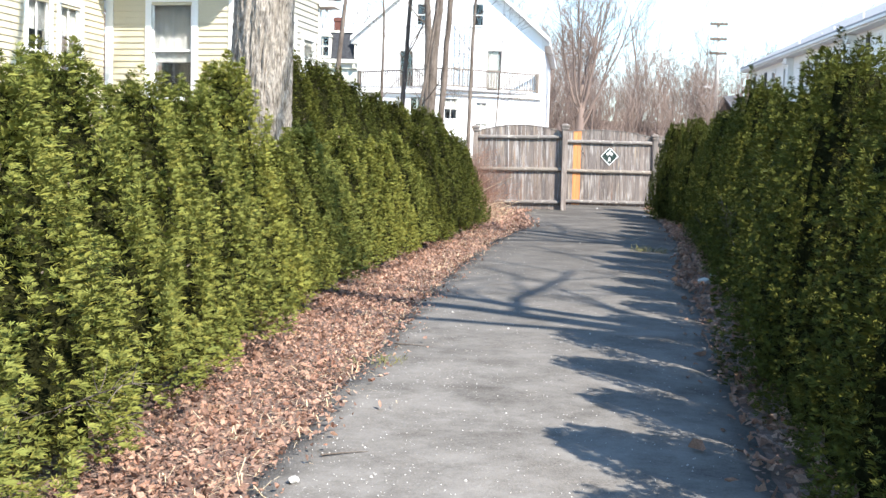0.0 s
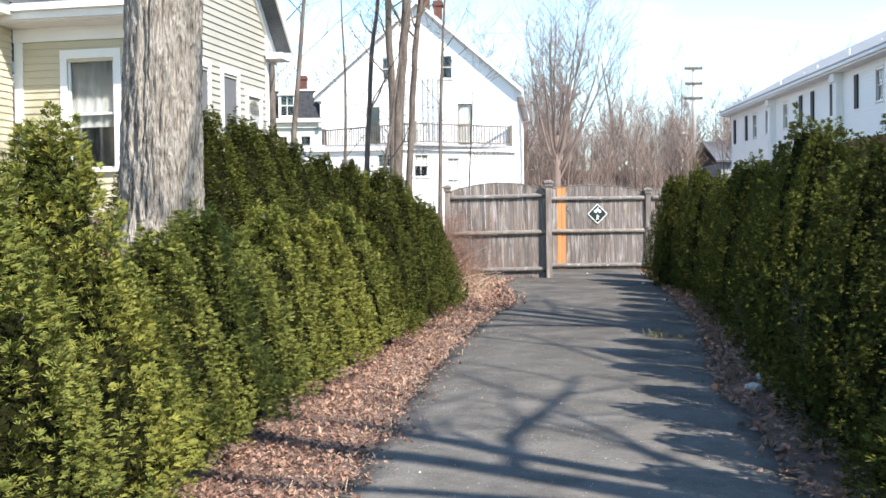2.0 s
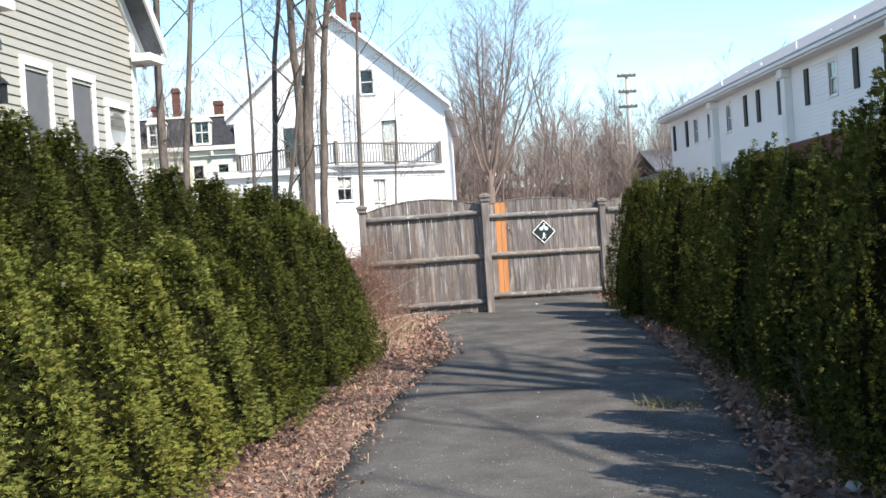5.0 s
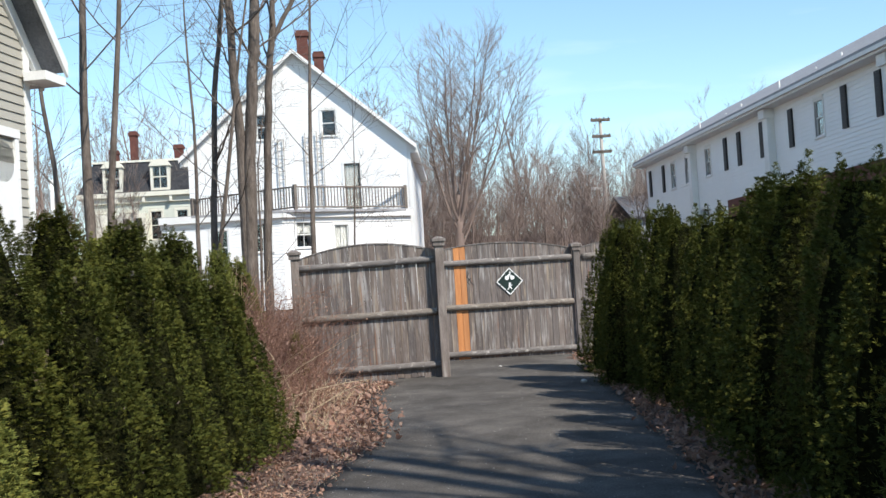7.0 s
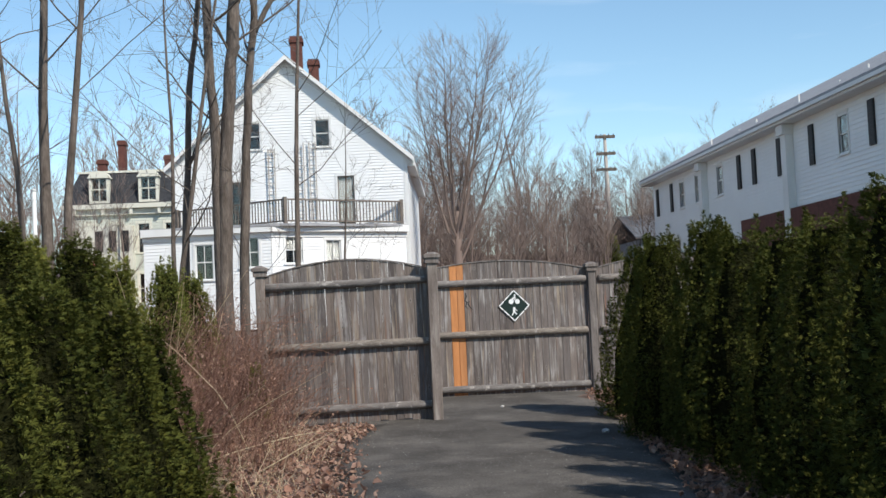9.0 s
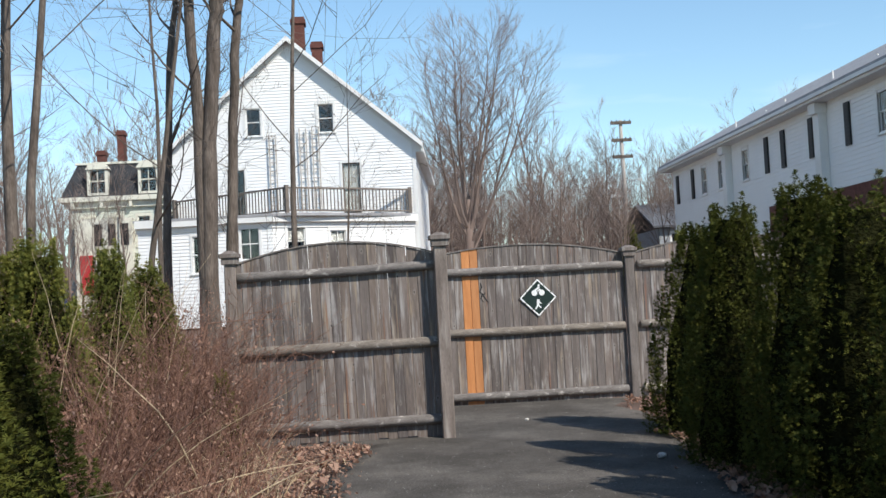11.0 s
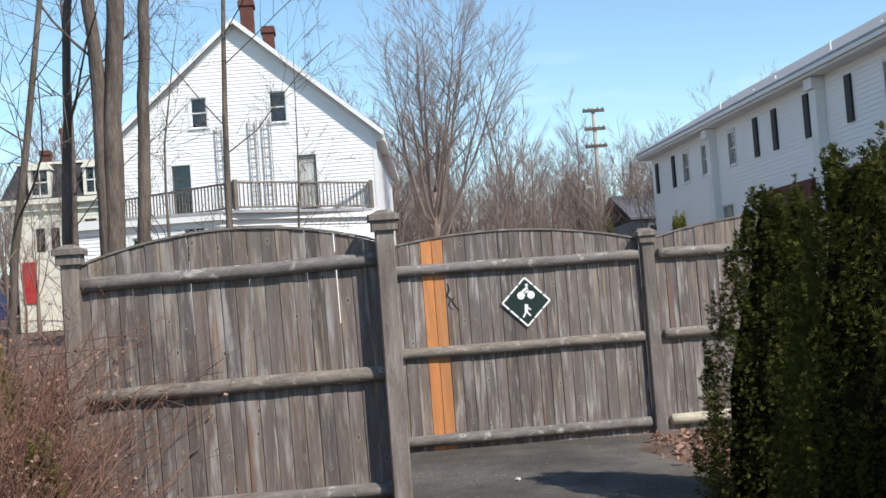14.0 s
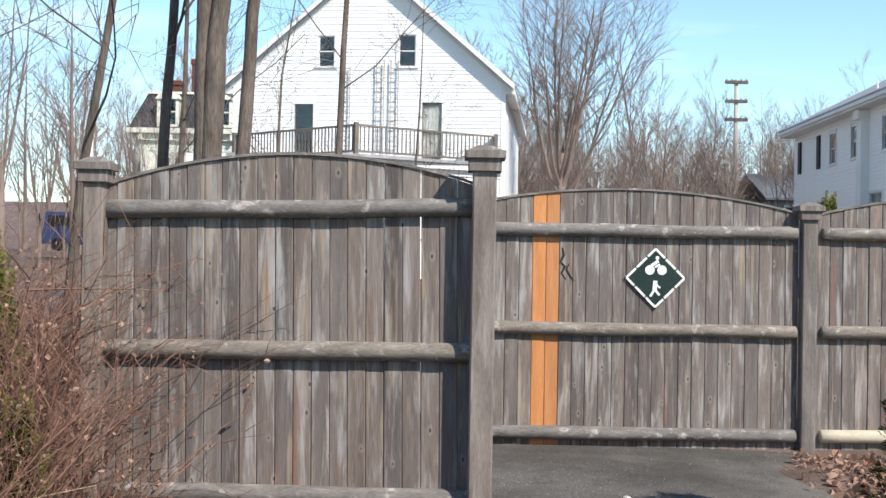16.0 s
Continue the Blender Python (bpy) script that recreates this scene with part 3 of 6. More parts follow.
def make_sign():
    sign = empty("trail_sign", pose(3.985, 31.408, 1.99, 0, 0, 2.3), "dark green diamond trail sign with white dashes on the fence", "sign")
    r = 0.218
    part("plate", Shape().prism([(0, -r), (r, 0), (0, r), (-r, 0)], -0.006, 0.0), M_SIGN, sign)
    s = Shape()
    q = r - 0.014
    corners = [(0, -q), (q, 0), (0, q), (-q, 0)]
    for (a, b), (c, d) in zip(corners, corners[1:] + corners[:1]):
        for t0, t1 in ((0.0, 0.27), (0.31, 0.64), (0.68, 1.0)):
            bar(s, a + (c - a) * t0, b + (d - b) * t0, a + (c - a) * t1, b + (d - b) * t1, 0.016, -0.0085)
    part("border", s, M_SIGNW, sign, "white dashed border")
    for cx in (-0.04, 0.045):
        w = Shape()
        disc(w, cx, 0.055, 0.034, -0.0085)
        part("wheel_mark", w, M_SIGNW, sign, "white disc mark")
    up = Shape()
    bar(up, -0.03, 0.085, 0.02, 0.12, 0.022, -0.0087)
    bar(up, -0.005, 0.075, 0.03, 0.095, 0.014, -0.0089)
    disc(up, 0.012, 0.14, 0.014, -0.0087, 8)
    part("upper_mark", up, M_SIGNW, sign, "white upper trail mark")
    s = Shape()
    bar(s, 0.0, -0.02, -0.005, -0.085, 0.03, -0.0087)
    bar(s, -0.005, -0.08, -0.035, -0.13, 0.016, -0.0089)
    bar(s, -0.005, -0.08, 0.03, -0.12, 0.016, -0.0091)
    bar(s, 0.0, -0.04, 0.035, -0.07, 0.012, -0.0093)
    part("lower_mark", s, M_SIGNW, sign, "white lower trail mark")


def make_scrawl():
    s = Shape()                                        # one stroke of paint and its tail
    pts = [(0, 0, 0.13), (0.012, 0, 0.08), (-0.012, 0, 0.03), (0.02, 0, 0.0), (-0.004, 0, -0.05), (0.03, 0, -0.09)]
    s.tube(pts, [0.006, 0.01, 0.008, 0.011, 0.007, 0.003], 5)
    s.tube([(0.05, 0, 0.02), (0.03, 0, -0.02), (0.06, 0, -0.07), (0.09, 0, -0.10)], [0.004, 0.008, 0.006, 0.003], 5)
    ob = new("paint_scrawl", s.mesh("paint_scrawl", M_BLACK))
    ob.matrix_basis = pose(3.33, 31.387, 2.06) @ Matrix.Diagonal((1, 0.25, 1, 1))
    tagged(ob, "small black painted scrawl on the fence boards", "graffiti")


make_fence()
make_sign()
make_scrawl()


# ---- arborvitae hedges ----
def spray_template():
    """A flat feathery frond of three short lobes from one base point, in the x-z plane, its tips hanging over."""
    vs, fs = [(0, 0, 0)], []
    for a, ln, w in ((2, 1.0, 0.20), (-30, 0.88, 0.19), (34, 0.84, 0.19)):
        c, s = math.sin(radians(a)), math.cos(radians(a))
        k = len(vs)
        vs += [(c * ln * 0.58 + s * w, 0.06 * ln, s * ln * 0.58 - c * w), (c * ln, 0.26 * ln, s * ln * 0.92)]
        fs.append((0, k, k + 1))
    return np.array(vs), np.array(fs)


SPRAY_V, SPRAY_F = spray_template()


def profile(h, full=False):
    """Radius of the crown against height, both from 0 to 1."""
    if full:
        return min(1.0, 0.92 + 0.5 * h) * (1 - h ** 1.75) ** 0.8 if h < 1 else 0
    return min(1.0, 0.98 + 0.5 * h) * (1 - h ** 1.1) ** 0.86 if h < 1 else 0


def sprays_at(rng, p, up, ring, size):
    """Flat sprays at the points p that rise along up, facing roughly along ring."""
    k = len(p)
    up = up / np.linalg.norm(up, axis=1)[:, None]
    side = np.cross(up, ring + rng.normal(0, 0.7, (k, 3)))
    side /= np.linalg.norm(side, axis=1)[:, None]
    nrm = np.cross(side, up)
    v = p[:, None, :] + (SPRAY_V[None, :, :1] * side[:, None, :] + SPRAY_V[None, :, 1:2] * nrm[:, None, :] + SPRAY_V[None, :, 2:3] * up[:, None, :]) * size[:, None, None]
    v[:, :, 2] = np.maximum(v[:, :, 2], 0.01)
    return v.reshape(-1, 3)


def crown_mesh(seed, height, radius, plumes, per, full=False, leaf=None):
    """Upright plumes of flat sprays over a looser inner layer and a core coloured as inner shade, with hollows between
    the plumes.
    """
    rng = np.random.RandomState(seed)
    verts = []
    z_up = np.array([0, 0, 1.0])
    for i in range(plumes):
        h = ((i + rng.rand()) / plumes) ** 1.15 * 0.90
        if i >= plumes - 3:                            # the leaders at the tip
            h = 0.84 + 0.04 * (i - plumes + 3)
        ang = i * 2.39996 + rng.normal(0, 0.35)
        out = np.array([math.cos(ang), math.sin(ang), 0.0])
        tang = np.array([-out[1], out[0], 0.0])
        long = rng.uniform(0.22, 0.40) * (1.0 - 0.45 * h)
        reach = rng.uniform(0.60, 0.90) if full else rng.uniform(0.72, 0.94)
        base = out * radius * profile(h, full) * reach + z_up * (h * height - 0.25 * long)
        axis = out * rng.uniform(0.10, 0.38) * (1 - 0.8 * h) + z_up + tang * rng.normal(0, 0.16)
        axis /= np.linalg.norm(axis)
        t = rng.rand(per, 1) ** 0.8
        ring = rng.normal(0, 1, (per, 3)) + out * 0.7
        ring -= (ring @ axis)[:, None] * axis
        ring /= np.linalg.norm(ring, axis=1)[:, None]
        thick = rng.uniform(0.05, 0.09) * (1.05 - 0.88 * t) * (1.0 - 0.5 * h)
        p = base + axis * (t * long) + ring * thick * rng.uniform(0.3, 1.0, (per, 1))
        up = axis * (0.45 + 0.7 * t) + ring * 0.75 + rng.normal(0, 0.28, (per, 3))
        verts.append(sprays_at(rng, p, up, ring, rng.uniform(0.022, 0.045, per) * (1.0 - 0.2 * t[:, 0])))
    k = int(plumes * per * 0.36)
    h = rng.rand(k) ** 1.2 * 0.92
    ang = rng.rand(k) * 6.2832
    ring = np.stack([np.cos(ang), np.sin(ang), np.zeros(k)], 1)
    r = radius * np.array([profile(q, full) for q in h]) * rng.uniform(0.68, 0.95, k)
    p = ring * r[:, None] + z_up * (h * height)[:, None]
    up = ring * 0.6 + z_up * (0.4 + 0.6 * h)[:, None] + rng.normal(0, 0.35, (k, 3))
    verts.append(sprays_at(rng, p, up, ring, rng.uniform(0.024, 0.046, k)))
    total = sum(len(q) for q in verts) // len(SPRAY_V)
    count = total * len(SPRAY_V)
    faces = [(SPRAY_F[None] + (np.arange(total) * len(SPRAY_V))[:, None, None]).reshape(-1, 3)]
    v = np.concatenate(verts)
    f = np.concatenate(faces)
    slots = [0] * len(f)
    # solid near-black core that stands in for the shade inside the shrub
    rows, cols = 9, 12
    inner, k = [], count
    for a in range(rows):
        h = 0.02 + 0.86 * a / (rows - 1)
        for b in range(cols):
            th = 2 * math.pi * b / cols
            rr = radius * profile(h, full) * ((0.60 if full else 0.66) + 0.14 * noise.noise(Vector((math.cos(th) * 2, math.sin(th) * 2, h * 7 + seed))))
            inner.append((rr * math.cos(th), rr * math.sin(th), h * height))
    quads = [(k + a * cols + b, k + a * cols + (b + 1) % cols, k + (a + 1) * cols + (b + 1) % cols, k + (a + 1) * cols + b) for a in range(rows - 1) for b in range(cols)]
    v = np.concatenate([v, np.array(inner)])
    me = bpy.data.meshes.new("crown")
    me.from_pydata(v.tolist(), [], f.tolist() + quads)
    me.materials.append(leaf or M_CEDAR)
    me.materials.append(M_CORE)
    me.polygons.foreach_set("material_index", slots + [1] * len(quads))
    me.update()
    return me


def trunk_mesh(seed, height):
    rng = random.Random(seed)
    s = Shape()
    s.tube([(0, 0, -0.12), (0.01, 0, 0.3), (0.0, 0.01, height * 0.6), (0, 0, height * 0.9)], [0.05, 0.042, 0.025, 0.008], 7)
    for i in range(14):
        z = 0.08 + i * height * 0.05
        a = i * 2.4
        r = 0.30 * (1 - i / 20)
        s.tube([(0, 0, z), (r * 0.5 * math.cos(a), r * 0.5 * math.sin(a), z + 0.05), (r * math.cos(a), r * math.sin(a), z + 0.18)], [0.014, 0.009, 0.004], 5)
    return s.mesh("trunk", M_BARK2, smooth=True)


CROWNS = {
    "lit": [crown_mesh(11 + i, 1.9, 0.50, 160, 56) for i in range(3)],
    "slim": [crown_mesh(31 + i, 1.6, 0.40, 125, 52) for i in range(3)],
    # the forms below take the foliage that has shade in its colour
    "dark": [crown_mesh(41 + i, 1.9, 0.50, 145, 48, False, M_CEDAR_DARK_SHADE) for i in range(3)],
    "full": [crown_mesh(51 + i, 2.3, 0.60, 158, 58, True, M_CEDAR_DARK_SHADE) for i in range(4)],
    "thick": [crown_mesh(61, 2.3, 0.60, 260, 58, True, M_CEDAR_DARK_SHADE)]}
TRUNK = trunk_mesh(3, 1.9)
TRUNK_S = trunk_mesh(4, 1.6)


def shrub(x, y, top, width, seed, group, label, base=None, form=""):
    """An arborvitae whose tip reaches the height top; forms: lit, slim; dark, full and thick have shade in their
    colour.
    """
    rng = random.Random(seed)
    z = ground(x, y) if base is None else base
    form = form or ("slim" if width < 0.92 else "lit")
    h0, r0 = {"slim": (1.6, 0.40), "full": (2.3, 0.60), "thick": (2.3, 0.60)}.get(form, (1.9, 0.50))
    if form == "full":
        width, top = width * rng.uniform(0.84, 1.04), top + rng.uniform(-0.12, 0.10)
    kinds = CROWNS[form]
    thing = new("arborvitae")
    thing.matrix_basis = pose(x, y, z, rng.uniform(-2.5, 2.5), rng.uniform(-2.5, 2.5), rng.uniform(0, 360)) @ Matrix.Diagonal((width / 2 / r0, width / 2 / r0 * rng.uniform(0.92, 1.08), (top - z) / h0, 1))
    tagged(thing, label, "shrub", group)
    part("crown", kinds[seed % len(kinds)], None, thing)
    part("trunk", TRUNK_S if form == "slim" else TRUNK, None, thing)
    return thing


def make_hedges():
    lit = "sunlit yellow-green arborvitae shrub in a clipped hedge row"
    # the row beside the leaf litter: x, y, top, width
    for i, (x, y, top, w) in enumerate([(-1.28, 5.6, 2.0, 1.3), (-1.22, 6.75, 2.0, 1.3), (-1.18, 7.8, 2.02, 1.3), (-1.12, 8.75, 2.06, 1.22), (-1.08, 9.6, 2.1, 1.2), (-1.02, 10.75, 2.18, 1.22), (-0.97, 11.65, 2.29, 1.15),
                                        (-0.90, 12.4, 1.78, 1.0), (-0.84, 13.0, 1.80, 1.0), (-0.76, 13.75, 1.94, 1.06), (-0.68, 14.6, 1.92, 1.06), (-0.58, 15.45, 1.90, 1.06), (-0.47, 16.3, 1.94, 1.08), (-0.36, 17.2, 1.96, 1.08), (-0.23, 18.1, 1.98, 1.08),
                                        (-0.08, 18.95, 2.0, 1.08), (0.08, 19.8, 2.16, 1.06), (0.25, 20.6, 2.27, 1.04), (0.40, 21.4, 2.27, 1.0), (0.53, 22.2, 2.17, 0.96), (0.62, 22.9, 2.04, 0.86)]):
        top += 0.11 * math.sin(i * 2.4) if 2 < i < 18 else 0.0
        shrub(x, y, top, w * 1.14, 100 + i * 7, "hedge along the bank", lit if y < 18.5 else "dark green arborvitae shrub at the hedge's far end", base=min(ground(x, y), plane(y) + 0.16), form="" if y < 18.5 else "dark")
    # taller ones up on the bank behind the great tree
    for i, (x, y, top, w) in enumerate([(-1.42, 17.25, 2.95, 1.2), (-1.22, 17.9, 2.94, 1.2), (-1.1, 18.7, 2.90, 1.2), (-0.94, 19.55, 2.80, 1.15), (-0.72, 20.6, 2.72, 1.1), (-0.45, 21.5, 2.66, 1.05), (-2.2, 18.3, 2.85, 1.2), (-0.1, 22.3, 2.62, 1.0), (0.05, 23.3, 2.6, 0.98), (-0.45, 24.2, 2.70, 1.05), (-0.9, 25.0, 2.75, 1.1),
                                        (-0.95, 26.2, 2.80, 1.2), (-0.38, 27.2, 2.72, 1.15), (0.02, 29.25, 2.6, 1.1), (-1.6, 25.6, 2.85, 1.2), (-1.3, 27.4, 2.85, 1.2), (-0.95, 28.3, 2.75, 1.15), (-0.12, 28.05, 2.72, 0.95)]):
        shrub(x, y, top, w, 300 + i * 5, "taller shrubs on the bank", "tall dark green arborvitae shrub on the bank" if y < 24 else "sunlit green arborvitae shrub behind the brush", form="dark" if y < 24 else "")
    dark = "dense arborvitae shrub shading the path, dark green with shade in its colour"
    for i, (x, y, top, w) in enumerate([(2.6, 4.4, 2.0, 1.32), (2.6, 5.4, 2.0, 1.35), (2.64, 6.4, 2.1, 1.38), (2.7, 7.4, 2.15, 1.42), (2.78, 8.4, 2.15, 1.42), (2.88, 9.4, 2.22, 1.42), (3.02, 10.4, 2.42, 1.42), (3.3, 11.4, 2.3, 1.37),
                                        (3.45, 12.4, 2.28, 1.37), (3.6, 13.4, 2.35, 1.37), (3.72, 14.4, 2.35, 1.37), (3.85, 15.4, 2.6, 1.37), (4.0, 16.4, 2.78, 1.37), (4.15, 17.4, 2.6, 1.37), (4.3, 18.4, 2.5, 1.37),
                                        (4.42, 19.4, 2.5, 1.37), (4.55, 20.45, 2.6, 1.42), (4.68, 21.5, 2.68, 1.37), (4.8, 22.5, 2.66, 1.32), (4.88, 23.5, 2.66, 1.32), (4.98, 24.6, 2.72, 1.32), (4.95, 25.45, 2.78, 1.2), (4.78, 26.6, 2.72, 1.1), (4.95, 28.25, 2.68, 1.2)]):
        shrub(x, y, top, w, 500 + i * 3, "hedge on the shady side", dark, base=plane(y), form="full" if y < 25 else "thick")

    shrub(0.80, 27.95, 1.52, 0.42, 71, "", "small green evergreen seedling among dead brush")
    shrub(16.7, 83.0, 6.25, 2.2, 72, "", "dark evergreen tree beside the lamp post")
    shrub(8.8, 43.1, 3.5, 0.95, 73, "", "narrow evergreen shrub before the white terrace")


make_hedges()


# ---- trees ----
FINEST = [0.006]                                       # half width of the last twigs


def grow(s, p, d, length, r, level, rng, sides, spread, up, twig):
    """One limb and, along it, the limbs that leave it."""
    if level == 0:                                     # the last twigs: bare slivers
        side = d.orthogonal().normalized() * max(r, FINEST[0])
        k = len(s.v)
        tip = p + d * length + Vector((0, 0, up * 0.15 * length))
        s.v += [tuple(p - side), tuple(p + side), tuple(tip)]
        s.f.append((k, k + 1, k + 2))
        s.mi.append(0)
        return
    n = 4 if level > 1 else 2
    pts, rad = [p.copy()], [r]
    q, dd = p.copy(), d.copy()
    end = r * (0.45 if level > 0 else 0.3)
    for i in range(1, n + 1):
        dd = (dd + Vector((rng.gauss(0, 0.14), rng.gauss(0, 0.14), rng.gauss(0, 0.09) + up * 0.12))).normalized()
        q = q + dd * (length / n)
        pts.append(q.copy())
        rad.append(r + (end - r) * i / n)
    s.tube(pts, rad, sides[min(level, len(sides) - 1)], cap=False)
    kids = twig[min(level, len(twig) - 1)]
    for k in range(kids):
        t = 0.30 + 0.70 * (k + rng.random()) / kids
        i = min(n - 1, int(t * n))
        base = pts[i].lerp(pts[i + 1], t * n - i)
        axis = (pts[i + 1] - pts[i]).normalized()
        side = axis.orthogonal().normalized()
        side.rotate(Matrix.Rotation(rng.uniform(0, 6.283), 3, axis))
        a = spread * rng.uniform(0.7, 1.25)
        nd = (axis * math.cos(a) + side * math.sin(a) + Vector((0, 0, up * 0.25))).normalized()
        grow(s, base, nd, length * rng.uniform(0.48, 0.74) * (1.1 - 0.35 * t), max(0.0035, (rad[i] + (rad[i + 1] - rad[i]) * (t * n - i)) * rng.uniform(0.42, 0.6)), level - 1, rng, sides, spread, up, twig)


def bare_tree(seed, height, r, levels, sides=(3, 3, 4, 6, 8), spread=0.6, up=0.5, twig=(0, 4, 5, 6, 7), lean=(0, 0), clear=0.3, limb=1.0, wander=0.04, reach=1.0):
    rng = random.Random(seed)
    s = Shape()
    p, n = Vector((0, 0, -0.3)), 8
    pts, rad = [p.copy()], [r * 1.25]
    d = Vector((lean[0], lean[1], 1)).normalized()
    for i in range(1, n + 1):
        d = (d + Vector((rng.gauss(0, wander), rng.gauss(0, wander), 0.03))).normalized()
        p = p + d * (height / n)
        pts.append(p.copy())
        rad.append(r * (1 - 0.93 * (i / n) ** 1.1))
    s.tube(pts, rad, 9, wob=0.12)
    b = Shape()
    kids = twig[-1] * 2
    for k in range(kids):
        t = clear + (1 - clear) * (k + rng.random() * 0.8) / kids
        i = min(n - 1, int(t * n))
        base = pts[i].lerp(pts[i + 1], t * n - i)
        a = rng.uniform(0, 6.283)
        e = spread * rng.uniform(0.9, 1.3)
        nd = Vector((math.cos(a) * math.sin(e), math.sin(a) * math.sin(e), math.cos(e)))
        grow(b, base, nd, reach * height * rng.uniform(0.24, 0.40) * (1.15 - 0.65 * t), rad[i] * rng.uniform(0.32, 0.5) * limb, levels - 1, rng, sides, spread, up, twig)
    return s, b


def great_trunk():
    """The old street tree whose bole stands on the bank."""
    tree = empty("tree", pose(-1.56, 16.0, 0), "large old tree with deeply furrowed grey bark on the bank", "tree")
    s = Shape()
    n, rows = 150, 170
    base, top = 1.15, 9.0
    for i in range(rows + 1):
        t = i / rows
        z = base + (top - base) * t ** 1.25
        r0 = 0.318 * (1 + 0.75 * math.exp(-(z - base) / 0.33)) * (1 - 0.035 * (z - base))
        for j in range(n):
            a = 2 * math.pi * j / n
            q = Vector((math.cos(a) * 4.8, math.sin(a) * 4.8, z * 0.9))
            ridge = max(-0.6, 1 - abs(noise.noise(Vector((q.x * 1.9, q.y * 1.9, q.z * 3.2)))) * 3.0)
            fine = noise.noise(Vector((math.cos(a) * 17, math.sin(a) * 17, z * 7.0)))
            lump = noise.noise(Vector((math.cos(a) * 1.2, math.sin(a) * 1.2, z * 0.5 + 4)))
            root = 0.12 * math.exp(-(z - base) / 0.25) * math.cos(5 * a + 1)
            r = r0 * (1 + 0.05 * lump + root) + 0.036 * ridge + 0.010 * fine
            s.v.append((r * math.cos(a) + 0.03 * (z - base), r * math.sin(a), z))
    for i in range(rows):
        for j in range(n):
            s.f.append((i * n + j, i * n + (j + 1) % n, (i + 1) * n + (j + 1) % n, (i + 1) * n + j))
            s.mi.append(0)
    part("trunk", s, M_BARK, tree, smooth=True)
    c = Shape()
    rng = random.Random(8)
    for k in range(5):
        a = k * 1.3
        grow(c, Vector((0, 0, 8.4)), Vector((math.cos(a) * 0.5, math.sin(a) * 0.5, 0.8)), 4.5, 0.19, 3, rng, (3, 4, 5, 6), 0.55, 0.4, (0, 3, 4, 4))
    part("limbs", c, M_BARK2, tree, smooth=True)


def stemmed_tree(stems, seed, twigs=7, spread=0.75):
    """Stems through given points (x, z, radius), with thin limbs leaving their upper parts."""
    rng = random.Random(seed)
    s, b = Shape(), Shape()
    for line, low in stems:
        pts, rad = [], []
        for (x0, z0, r0), (x1, z1, r1) in zip(line, line[1:]):
            for k in range(4):
                t = k / 4
                pts.append(Vector((x0 + (x1 - x0) * t + rng.gauss(0, 0.010), 0.05 * noise.noise(Vector((seed, z0 + (z1 - z0) * t, 0))), z0 + (z1 - z0) * t)))
                rad.append((r0 + (r1 - r0) * t) * rng.uniform(0.95, 1.06))
        x, z, r = line[-1]
        pts.append(Vector((x, 0, z)))
        rad.append(r)
        s.tube(pts, rad, 10, wob=0.14)
        for k in range(twigs):
            i = min(len(pts) - 2, int(len(pts) * (low + (1 - low) * (k + rng.random()) / twigs)))
            a, e = rng.uniform(0, 6.283), spread * rng.uniform(0.7, 1.4)
            d = Vector((math.cos(a) * math.sin(e), math.sin(a) * math.sin(e), math.cos(e)))
            grow(b, pts[i], d, rng.uniform(1.2, 3.0), min(0.028, rad[i] * 0.4), 2, rng, (3, 3, 4, 5), 0.6, 0.25, (0, 5, 4))
    return s, b


def vase_tree(seed, height, r, leaders, width, levels=3, kids=(0, 6, 6, 7), fork=0.22, drift=0.0):
    """A short bole that divides into many rising leaders, which spread into a rounded crown of fine twigs."""
    rng = random.Random(seed)
    s, b = Shape(), Shape()
    s.tube([(0, 0, -0.3), (0.02, 0, height * fork * 0.5), (drift * 0.1, 0, height * fork)], [r * 1.0, r * 0.8, r * 0.45], 8, wob=0.1)
    for k in range(leaders):
        a = 6.283 * (k + rng.uniform(-0.25, 0.25)) / leaders
        q = 0.25 + 0.75 * ((k * 0.618) % 1.0)
        n, z0 = 9, height * fork * rng.uniform(0.45, 0.92)
        z1 = height * (0.96 - 0.24 * q * q) * rng.uniform(0.95, 1.02)
        pts, rad = [], []
        for i in range(n + 1):
            t = i / n
            w = width * q * t ** 0.75
            pts.append(Vector((w * math.cos(a) + drift * t + rng.gauss(0, 0.07) * t, w * math.sin(a) + rng.gauss(0, 0.07) * t, z0 + (z1 - z0) * t)))
            rad.append(max(0.012, r * rng.uniform(0.24, 0.34) * (1 - t) ** 0.8))
        s.tube(pts, rad, 5, cap=False)
        m = 20
        for j in range(m):
            t = 0.22 + 0.77 * ((j + rng.random()) / m) ** 0.8
            i = min(n - 1, int(t * n))
            axis = (pts[i + 1] - pts[i]).normalized()
            side = Vector((math.cos(a), math.sin(a), 0)) * 0.35 + Vector((rng.gauss(0, 1), rng.gauss(0, 1), 0)).normalized()
            d = (axis * 0.9 + side.normalized() * rng.uniform(0.5, 1.0)).normalized()
            grow(b, pts[i].lerp(pts[i + 1], t * n - i), d, height * rng.uniform(0.10, 0.20) * (1.15 - 0.5 * t), max(0.012, rad[i] * 0.5), levels - 1, rng, (3, 3, 3, 4), 0.5, 0.42, kids)
    return s, b


